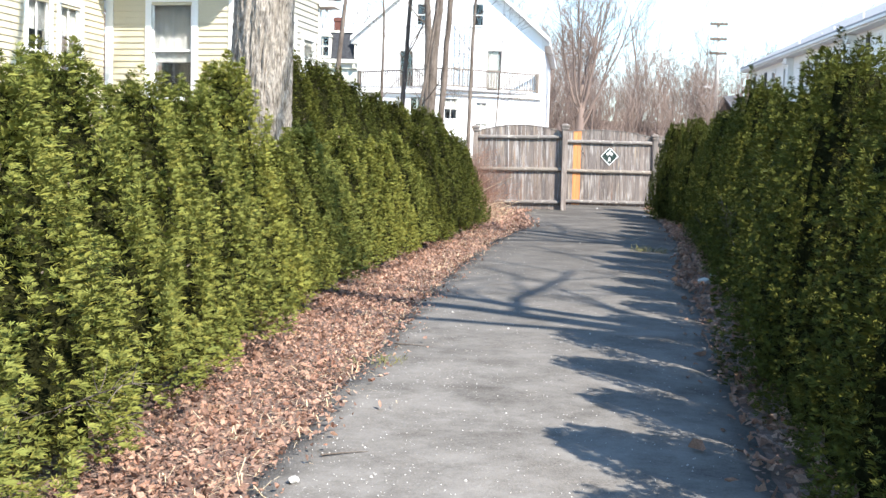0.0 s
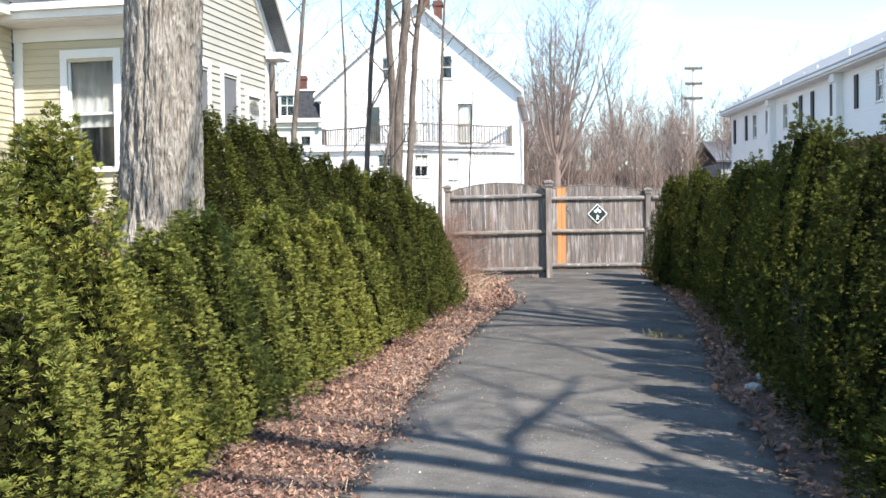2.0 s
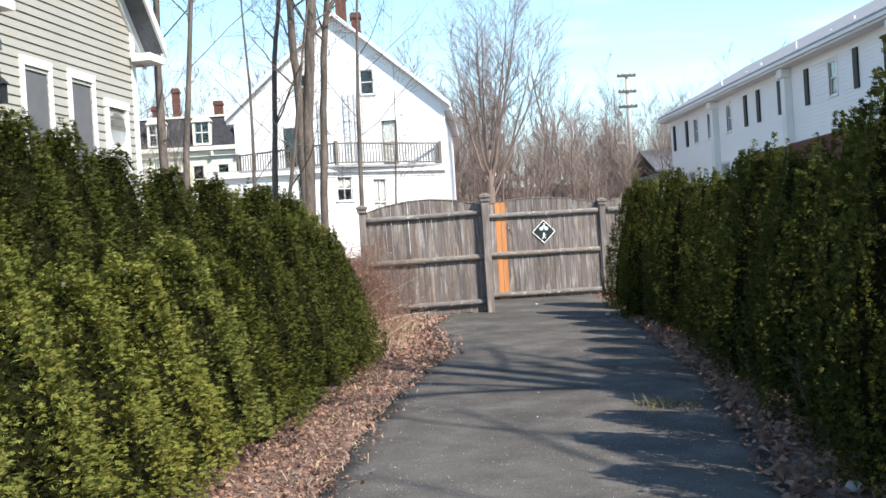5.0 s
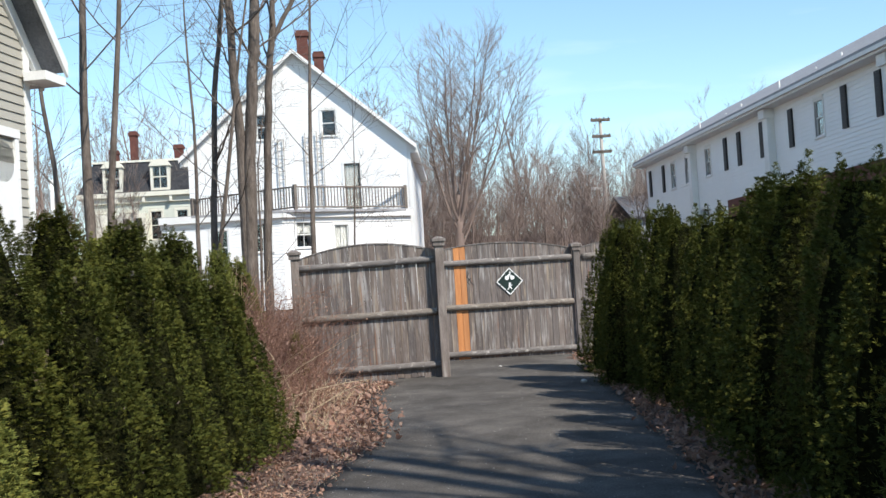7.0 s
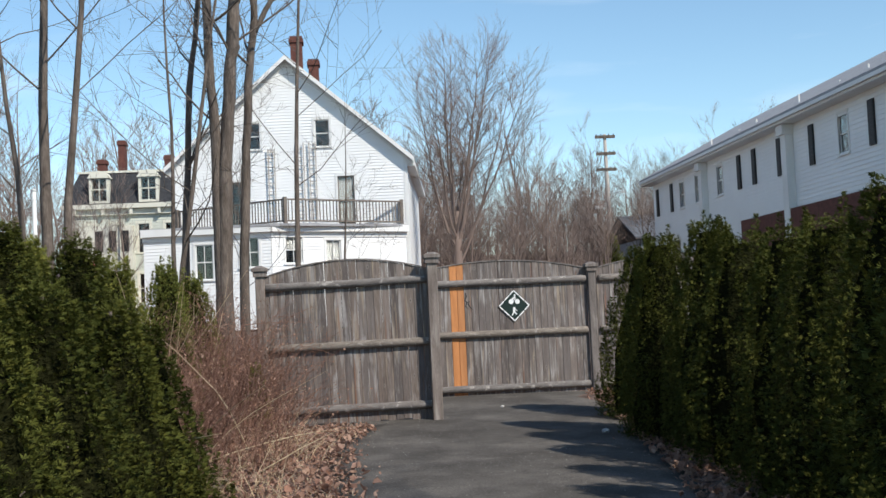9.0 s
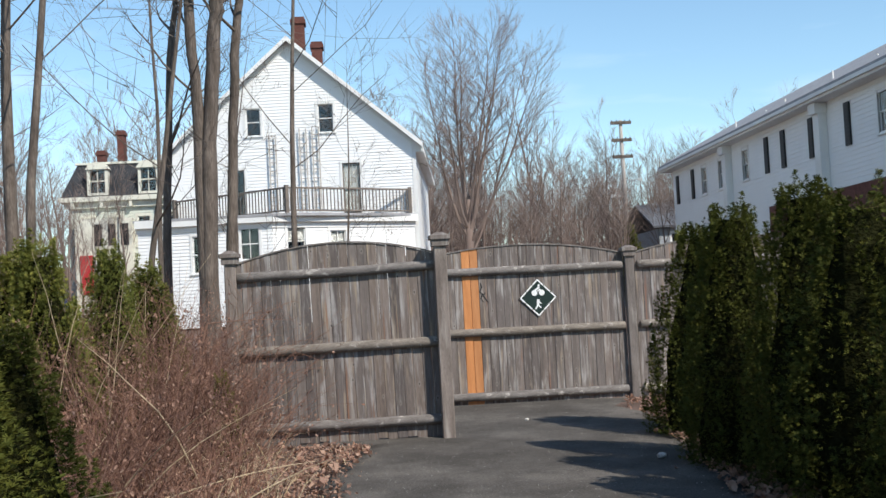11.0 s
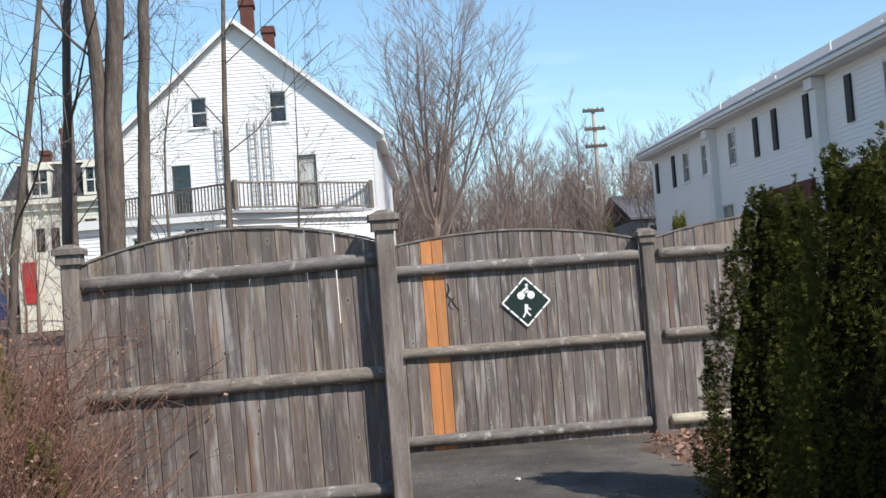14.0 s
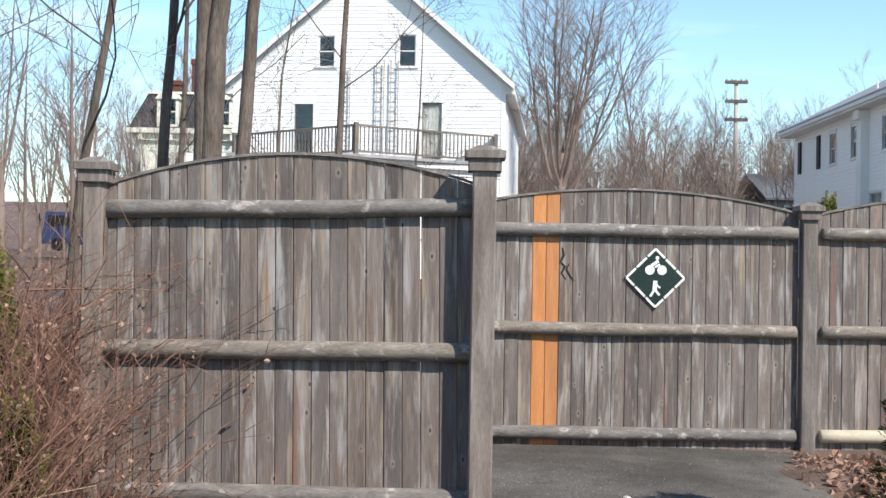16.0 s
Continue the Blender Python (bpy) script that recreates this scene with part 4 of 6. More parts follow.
def standing_tree(name, label, x, y, shape, mat=M_BARK2, base=None):
    thing = empty(name, pose(x, y, ground(x, y) if base is None else base), label, "tree", "bare trees")
    part("trunk", shape[0], mat, thing, smooth=True)
    part("branchwork", shape[1], mat, thing, smooth=True, kind="stuff")
    return thing


def make_trees():
    great_trunk()
    thin = "slender bare tree with grey-brown bark beyond the fence"
    tw = (0, 6, 5, 6)
    standing_tree("tree", "twin-stemmed bare tree with one scarred stem beyond the fence", -0.64, 38.0, stemmed_tree([
        ([(-0.03, -0.3, 0.13), (-0.02, 2.2, 0.105), (-0.02, 4.4, 0.095), (-0.09, 5.8, 0.088), (-0.13, 7.4, 0.08), (-0.25, 10.5, 0.06), (-0.2, 14.0, 0.03)], 0.35),
        ([(0.07, -0.3, 0.16), (0.06, 2.2, 0.135), (0.19, 4.5, 0.12), (0.33, 6.0, 0.11), (0.37, 6.25, 0.13), (0.42, 7.3, 0.095), (0.52, 9.0, 0.08), (0.6, 13.0, 0.03)], 0.4)], 21), base=0.97)
    standing_tree("tree", "slender forked bare tree with grey bark beyond the fence", -0.26, 38.5, stemmed_tree([
        ([(-0.02, -0.3, 0.11), (0.0, 2.3, 0.09), (0.13, 4.3, 0.082), (0.24, 5.9, 0.075), (0.35, 6.6, 0.075), (0.39, 7.5, 0.055), (0.42, 10.5, 0.04), (0.45, 13.0, 0.015)], 0.35),
        ([(0.34, 6.55, 0.05), (0.60, 7.0, 0.05), (0.90, 7.55, 0.045), (1.15, 8.7, 0.035), (1.35, 11.5, 0.012)], 0.2)], 23), base=0.98)
    standing_tree("tree", thin, -1.46, 39.2, stemmed_tree([
        ([(0.0, -0.3, 0.085), (0.0, 2.4, 0.07), (0.18, 5.6, 0.06), (0.43, 7.6, 0.05), (0.56, 11.0, 0.02)], 0.3)], 41), base=1.0)
    standing_tree("tree", thin, 0.55, 43.0, bare_tree(24, 13, 0.075, 3, spread=0.85, twig=tw, up=0.3, reach=0.75, limb=0.7, clear=0.3, wander=0.015))
    standing_tree("tree", thin, -3.9, 38.5, bare_tree(25, 15, 0.13, 3, spread=0.85, twig=tw, up=0.3, reach=0.75, limb=0.7, clear=0.35, wander=0.015))
    standing_tree("tree", thin, -3.25, 37.0, bare_tree(26, 14, 0.09, 3, spread=0.85, twig=tw, up=0.3, reach=0.75, limb=0.7, lean=(0.01, 0), clear=0.35))
    standing_tree("tree", thin, -0.9, 33.5, bare_tree(27, 9, 0.05, 3, spread=0.85, twig=tw, up=0.3, reach=0.75, limb=0.7, lean=(0.12, 0), clear=0.25))
    standing_tree("tree", thin, -2.6, 45.0, bare_tree(28, 12, 0.07, 3, spread=0.85, twig=tw, up=0.3, reach=0.75, limb=0.7, clear=0.25))
    standing_tree("tree", thin, -5.8, 44.0, bare_tree(29, 13, 0.09, 3, spread=0.85, twig=tw, up=0.3, reach=0.75, limb=0.7, clear=0.3))
    standing_tree("tree", thin, -1.1, 47.0, bare_tree(30, 8, 0.05, 3, spread=0.85, twig=tw, up=0.3, reach=0.75, limb=0.7, clear=0.2))
    standing_tree("tree", thin, 1.6, 50.0, bare_tree(34, 7.5, 0.045, 3, spread=0.85, twig=tw, up=0.3, reach=0.75, limb=0.7, clear=0.2))
    fan = empty("tree", pose(6.4, 68.0, ground(6.4, 68.0)), "tall bare tree with a broad rounded crown of fine branches", "tree", "bare trees")
    FINEST[0] = 0.006
    crown = vase_tree(311, 13.0, 0.23, 12, 3.3, 3, (0, 6, 5, 6), 0.36, 1.0)
    part("trunk", crown[0], M_TWIG, fan, smooth=True)
    part("branchwork", crown[1], M_TWIG, fan, smooth=True, kind="stuff")
    standing_tree("tree", "bare tree standing beyond the hedge", 9.0, 12.2, bare_tree(36, 15, 0.32, 4, spread=0.65, twig=(0, 3, 3, 4), clear=0.3, limb=1.4, reach=1.3))
    standing_tree("tree", "bare tree standing beyond the hedge", 7.6, 7.0, bare_tree(33, 14, 0.3, 4, spread=0.62, twig=(0, 3, 3, 4), clear=0.3, limb=1.35, reach=1.35))


def woods():
    """The far bare woods, one tangle of stems and twigs."""
    rng = random.Random(77)
    FINEST[0] = 0.011
    kinds = [vase_tree(60 + i, 14, 0.20, 5, 2.2, 2, (0, 6, 5), 0.30) for i in range(3)] + [bare_tree(70 + i, 14, 0.17, 3, sides=(3, 3, 3, 4, 5), spread=0.5, up=0.4, twig=(0, 7, 5, 8), clear=0.18) for i in range(2)]
    kv = [np.array(k.v + b.v) for k, b in kinds]
    kf = [k.f + [tuple(i + len(k.v) for i in f) for f in b.f] for k, b in kinds]
    verts, faces, count = [], [], 0
    spots = []
    for i in range(95):
        x = rng.uniform(3, 36)
        spots.append((x, rng.uniform(86, 130), rng.uniform(0.72, 0.98) * (1 - 0.16 * smooth01((x - 10) / 9))))
    for i in range(52):
        spots.append((rng.uniform(-42, 4), rng.uniform(92, 125), rng.uniform(0.8, 1.15)))
    for i in range(60):
        spots.append((rng.uniform(2, 34), rng.uniform(100, 125), rng.uniform(0.34, 0.6)))
    for i in range(95):
        spots.append((rng.uniform(4, 24), rng.uniform(78, 98), rng.uniform(0.30, 0.58)))
    for i in range(26):
        spots.append((rng.uniform(-36, -13), rng.uniform(58, 80), rng.uniform(0.5, 0.85)))
    for i in range(50):
        near = i < 14
        spots.append((rng.uniform(-26, -12) if near else rng.uniform(-34, -9), rng.uniform(50, 75) if near else rng.uniform(70, 90), rng.uniform(0.6, 1.0) if near else rng.uniform(0.3, 0.6)))
    for x, y, sc in spots:
        i = rng.randrange(5)
        a = rng.uniform(0, 6.283)
        c, s = math.cos(a) * sc, math.sin(a) * sc
        v = kv[i]
        w = np.stack([v[:, 0] * c - v[:, 1] * s + x, v[:, 0] * s + v[:, 1] * c + y, v[:, 2] * sc + plane(y)], 1)
        verts.append(w)
        faces += [tuple(j + count for j in f) for f in kf[i]]
        count += len(v)
    me = bpy.data.meshes.new("woods")
    me.from_pydata(np.concatenate(verts).tolist(), [], faces)
    me.materials.append(M_TWIG)
    tagged(new("woods", me), "far bare brown-grey woods in early spring", "woods", kind="stuff")


make_trees()
woods()


# ---- houses ----
def frame_matrix(corner, yaw, z):
    """A wall's own axes: u along it, n out of it (-y turned), v up."""
    return pose(corner[0], corner[1], z, 0, 0, yaw)


def wall_courses(length, height, course, openings, gable=None):
    """Rows of boards (u0, u1 at the foot, u2, u3 at the head, z0, z1) between openings; gable = (ridge u, ridge height)."""
    out = []
    top = gable[1] if gable else height
    k = int(math.ceil(top / course))
    for i in range(k):
        z0, z1 = i * course, min((i + 1) * course, top)
        def limits(z):
            if not gable or z <= height:
                return 0.0, length
            t = (z - height) / (gable[1] - height)
            return gable[0] * t, length + (gable[0] - length) * t
        a0, b0 = limits(z0)
        a1, b1 = limits(z1)
        cuts = sorted((o[0], o[1]) for o in openings if min(z1, o[3]) - max(z0, o[2]) > course * 0.5)
        s0, s1 = a0, a1
        for ca, cb in cuts:
            if ca > s0:
                out.append((s0, ca, s1, ca, z0, z1))
            s0 = s1 = max(s0, cb)
        if b0 > s0:
            out.append((s0, b0, s1, max(s1, b1), z0, z1))
    return out


def course_board(s, row, thick=0.12):
    u0, u1, u2, u3, z0, z1 = row
    s.add([(u0, -0.024, z0), (u1, -0.024, z0), (u3, -0.004, z1), (u2, -0.004, z1), (u0, thick, z0), (u1, thick, z0), (u3, thick, z1), (u2, thick, z1)],
          [(0, 1, 2, 3), (5, 4, 7, 6), (1, 5, 6, 2), (4, 0, 3, 7), (3, 2, 6, 7), (4, 5, 1, 0)])


def sided_wall(house, m, length, height, course, mat, openings=(), gable=None, single=False):
    """A clapboard wall; single: every board an object of its own."""
    rows = wall_courses(length, height, course, openings, gable)
    if not single:
        s = Shape()
        for row in rows:
            course_board(s, row)
        w = part("wall", s, mat, house, kind="stuff")
        w.matrix_basis = m
        return w
    u = Shape().box((0.02, 0.121, 0), (length - 0.02, 0.14, min(height, 0.3)))
    w = part("wall", u, mat, house)
    w.matrix_basis = m
    for row in rows:
        s = Shape()
        course_board(s, row)
        part("clapboard", s, mat, w)
    return w


def window(house, m, o, trim=0.09, mat=M_WHITE, sash=M_WHITE, panes=2, curtain=0.0, screen=None):
    """A sash window in the opening o = (u0, u1, z0, z1): trim, sill, two sashes with their panes."""
    u0, u1, z0, z1 = o
    w = part("window", Shape().box((u0 - trim, -0.045, z1), (u1 + trim, 0.02, z1 + trim * 1.15)).box((u0 - trim, -0.04, z0), (u0, 0.02, z1)).box((u1, -0.04, z0), (u1 + trim, 0.02, z1)), mat, house)
    w.matrix_basis = m
    part("sill", Shape().box((u0 - trim * 1.2, -0.075, z0 - 0.05), (u1 + trim * 1.2, 0.02, z0)), mat, w)
    mid = (z0 + z1) / 2
    b = 0.04
    for za, zb, y in ((z0, mid + 0.02, 0.035), (mid - 0.02, z1, 0.010)):
        s = Shape().box((u0, y, za), (u0 + b, y + 0.03, zb)).box((u1 - b, y, za), (u1, y + 0.03, zb)).box((u0 + b, y, za), (u1 - b, y + 0.03, za + b)).box((u0 + b, y, zb - b), (u1 - b, y + 0.03, zb))
        if panes > 2:
            s.box(((u0 + u1) / 2 - 0.012, y + 0.004, za + b), ((u0 + u1) / 2 + 0.012, y + 0.026, zb - b))
        part("sash", s, sash, w)
        g = part("pane", Shape().box((u0 + b, y + 0.012, za + b), (u1 - b, y + 0.018, zb - b)), M_GLASS, w)
        g.visible_shadow = False
    if curtain:
        s = Shape()
        n = 16
        zc = z1 - (z1 - z0) * curtain
        vs = [(u0 + (u1 - u0) * i / n, 0.085 + 0.012 * math.sin(i * 1.9), z) for z in (zc, z1) for i in range(n + 1)]
        s.add(vs, [(i, i + 1, n + 2 + i, n + 1 + i) for i in range(n)])
        part("curtain", s, M_CURTAIN, w, "pale blind drawn part way down", smooth=True)
    if screen:
        part("screen", Shape().box((u0 + 0.01, -0.004, z0 + 0.01), (u1 - 0.01, 0.006, z1 - 0.01)), screen, w, "grey insect screen")
    # black panel behind the glass; the dark of the room is its colour
    part("room_shade", Shape().box((u0 - 0.1, 0.6, z0 - 0.1), (u1 + 0.1, 0.62, z1 + 0.1)), M_SHUTTER, w, "black panel behind the glass that stands in for the unlit room")
    return w


def slab(s, a, b, c, d, t=0.12):
    """A sloping roof slab over the corners a b c d, thickness downwards."""
    s.add([a, b, c, d] + [(p[0], p[1], p[2] - t) for p in (a, b, c, d)], [(0, 1, 2, 3), (7, 6, 5, 4), (0, 4, 5, 1), (1, 5, 6, 2), (2, 6, 7, 3), (3, 7, 4, 0)])


def gabled_roof(house, m, length, depth, eave, ridge, over=0.35, mat=M_ROOF, trim=M_WHITE, returns=True):
    """Roof over a gable wall of that length whose ridge runs back for depth."""
    h = length / 2
    k = (ridge - eave) / h
    s = Shape()
    slab(s, (-over, -over, eave - k * over + 0.14), (h, -over, ridge + 0.14), (h, depth + over, ridge + 0.14), (-over, depth + over, eave - k * over + 0.14))
    slab(s, (h, -over, ridge + 0.14), (length + over, -over, eave - k * over + 0.14), (length + over, depth + over, eave - k * over + 0.14), (h, depth + over, ridge + 0.14))
    r = part("roof", s, mat, house)
    r.matrix_basis = m
    for sx, x0, x1 in ((1, -over, h), (-1, length + over, h)):
        za, zb = eave - k * over + 0.15, ridge + 0.15
        for name, dz, y0, y1, off in (("rake_board", 0.20, -over - 0.02, -over + 0.02, 0.0), ("rake_frieze", 0.24, -0.06, 0.0, 0.12)):
            t = Shape().add([(x0, y0, za - dz - off), (x1, y0, zb - dz - off), (x1, y0, zb - off), (x0, y0, za - off), (x0, y1, za - dz - off), (x1, y1, zb - dz - off), (x1, y1, zb - off), (x0, y1, za - off)],
                            [(0, 1, 2, 3), (5, 4, 7, 6), (0, 4, 5, 1), (2, 6, 7, 3), (0, 3, 7, 4), (1, 5, 6, 2)])
            part(name, t, trim, house).matrix_basis = m
        xa, xb = (x0, x0 + over + 0.2) if sx > 0 else (x0 - over - 0.2, x0)
        if returns:
            part("eave_return", Shape().box((xa, -over + 0.02, za - 0.32), (xb, -0.065, za - 0.20)), trim, house).matrix_basis = m
        part("eave_box", Shape().box((min(x0, x0 + sx * over), 0.0, za - 0.32), (max(x0, x0 + sx * over), depth + over, za - 0.12)), trim, house).matrix_basis = m
    return r


def chimney(house, x, y, z0, z1, w=0.55, d=0.7):
    s = Shape().box((x - w / 2, y - d / 2, z0), (x + w / 2, y + d / 2, z1 - 0.28)).box((x - w / 2 - 0.06, y - d / 2 - 0.06, z1 - 0.28), (x + w / 2 + 0.06, y + d / 2 + 0.06, z1 - 0.10)).box((x - w / 2 - 0.02, y - d / 2 - 0.02, z1 - 0.10), (x + w / 2 + 0.02, y + d / 2 + 0.02, z1))
    part("chimney", s, M_BRICK, house, "red brick chimney with a corbelled cap")


def corner_board(house, m, u, z0, z1, mat=M_WHITE, w=0.12):
    b = part("corner_board", Shape().box((u - w, -0.035, z0), (u + w * 0.25, 0.06, z1)), mat, house)
    b.matrix_basis = m


def plain_wall(house, m, length, height, mat):
    w = part("wall", Shape().box((0, 0, 0), (length, 0.12, height)), mat, house)
    w.matrix_basis = m


def make_near_house():
    """The cream house on the bank: a gabled wing that faces the path and a front wall under deep eaves."""
    house = empty("house", pose(0, 0, 0), "cream clapboard house with white trim on the bank", "house")
    z0 = 1.6
    nx, ny, yaw = -3.63, 24.94, 78.0                  # near corner of the gabled wing; its wall runs back from there
    m = frame_matrix((nx, ny), yaw, z0)
    ops = [(0.98, 1.62, 1.35, 2.93), (2.28, 2.92, 1.35, 2.93)]
    sided_wall(house, m, 4.5, 4.02, 0.125, M_PALE, ops, (2.25, 6.3), True)
    for o in ops:
        window(house, m, o, 0.10, screen=M_SCREEN)
    corner_board(house, m, 0.09, 0, 4.0)
    corner_board(house, m, 4.5, 0, 4.0)
    gabled_roof(house, m, 4.5, 6.0, 4.02, 6.3, 0.40)
    # entry with a fan-light at the far end of the wing
    d = part("door", Shape().box((3.42, -0.03, 0.6), (4.02, 0.02, 2.3)), M_WHITE, house, "white door with a fan-light")
    d.matrix_basis = m
    fan = Shape()
    disc(fan, 3.72, 2.32, 0.28, -0.034, 20)
    f = part("fanlight", fan, M_GLASS, d)
    part("door_trim", Shape().box((3.30, -0.06, 2.64), (4.14, 0.0, 2.76)).box((3.32, -0.05, 0.6), (3.42, 0.0, 2.64)).box((4.02, -0.05, 0.6), (4.12, 0.0, 2.64)), M_WHITE, d)
    # front wall
    m2 = frame_matrix((nx - 2.64 * math.cos(radians(12)), ny + 2.64 * math.sin(radians(12))), -12.0, z0)
    ow = (0.95, 1.77, 1.15, 2.93)
    sided_wall(house, m2, 2.64, 3.55, 0.115, M_CREAM, [ow], None, True)
    window(house, m2, ow, 0.12, curtain=0.62)
    corner_board(house, m2, 0.13, 0, 3.5)
    corner_board(house, m2, 2.62, 0, 3.5)
    for name, lo, hi in (("soffit", (-0.3, -0.60, 3.46), (2.95, 0.0, 3.54)), ("fascia", (-0.3, -0.66, 3.48), (2.95, -0.602, 3.68)), ("frieze", (0.0, -0.05, 3.22), (2.64, 0.0, 3.457)), ("gutter", (-0.3, -0.76, 3.60), (2.95, -0.662, 3.71))):
        part(name, Shape().box(lo, hi), M_WHITE, house).matrix_basis = m2
    s = Shape()
    slab(s, (-0.3, -0.75, 3.82), (2.95, -0.75, 3.82), (2.95, 4.0, 6.6), (-0.3, 4.0, 6.6))
    part("roof", s, M_ROOF, house).matrix_basis = m2
    dp = Shape().tube([(2.75, -0.12, 3.45), (2.75, -0.10, 3.2), (2.75, -0.08, 0.0)], [0.04, 0.04, 0.04], 8)
    part("downspout", dp, M_WHITE, house, smooth=True).matrix_basis = m2
    # projecting wing further along the front
    m3 = m2 @ pose(0, 0, 0, 0, 0, 90) @ pose(-5.5, 0, 0)
    ops3 = [(3.9, 4.55, 0.9, 2.7), (2.9, 3.55, 0.9, 2.7), (1.2, 1.9, 0.9, 2.7)]
    sided_wall(house, m3, 5.4, 3.6, 0.115, M_CREAM, ops3, None, True)
    for o in ops3:
        window(house, m3, o, 0.10, panes=4, curtain=0.3)
    s = Shape().box((-0.3, -0.4, 3.55), (5.4, 0.0, 3.75))
    part("eave_trim", s, M_WHITE, house).matrix_basis = m3
    s = Shape()
    slab(s, (-0.3, -0.45, 3.85), (5.4, -0.45, 3.85), (5.4, 3.0, 6.2), (-0.3, 3.0, 6.2))
    part("roof", s, M_ROOF, house).matrix_basis = m3
    m4 = m2 @ pose(-4.0, -5.5, 0)
    plain_wall(house, m4, 4.0, 3.6, M_CREAM)
    # a small bird feeder on a bracket and a lantern by the corner
    hook = empty("bird_feeder", m @ pose(0.06, -0.20, 2.30) @ Matrix.Scale(0.8, 4), "small dark bird feeder hanging on the house wall", "bird feeder")
    part("bracket", Shape().tube([(0, 0.2, 0.55), (0, 0.1, 0.62), (0, 0, 0.55), (0, 0, 0.42)], [0.012] * 4, 6), M_DARKMETAL, hook)
    part("body", Shape().box((-0.07, -0.07, 0), (0.07, 0.07, 0.30)), M_DARKMETAL, hook)
    part("roof", Shape().add([(-0.11, -0.11, 0.29), (0.11, -0.11, 0.29), (0.11, 0.11, 0.29), (-0.11, 0.11, 0.29), (0, 0, 0.43)], [(0, 1, 4), (1, 2, 4), (2, 3, 4), (3, 0, 4), (3, 2, 1, 0)]), M_DARKMETAL, hook)


def balustrade(house, pts, z, mat, h=0.92):
    """Rails and balusters along a line of corners."""
    posts = Shape()
    for a, b in zip(pts, pts[1:]):
        a, b = Vector(a), Vector(b)
        ln = (b - a).length
        m = pose(a.x, a.y, z, 0, 0, math.degrees(math.atan2(b.y - a.y, b.x - a.x)))
        r = part("handrail", Shape().box((0, -0.045, h - 0.06), (ln, 0.045, h)), mat, house)
        r.matrix_basis = m
        part("bottom_rail", Shape().box((0, -0.03, 0.09), (ln, 0.03, 0.15)), mat, r)
        bal = Shape().box((-0.016, -0.016, 0.1), (0.016, 0.016, h - 0.05)).mesh("baluster", mat)
        k = int(ln / 0.15)
        for i in range(1, k):
            part("baluster", bal, None, r).location = (ln * i / k, 0, 0)
        p = part("newel", Shape().box((-0.07, -0.07, 0), (0.07, 0.07, h + 0.06), ch=0.01), mat, house)
        p.matrix_basis = m
    e = pts[-1]
    part("newel", Shape().box((e[0] - 0.07, e[1] - 0.07, z), (e[0] + 0.07, e[1] + 0.07, z + h + 0.06), ch=0.01), mat, house)


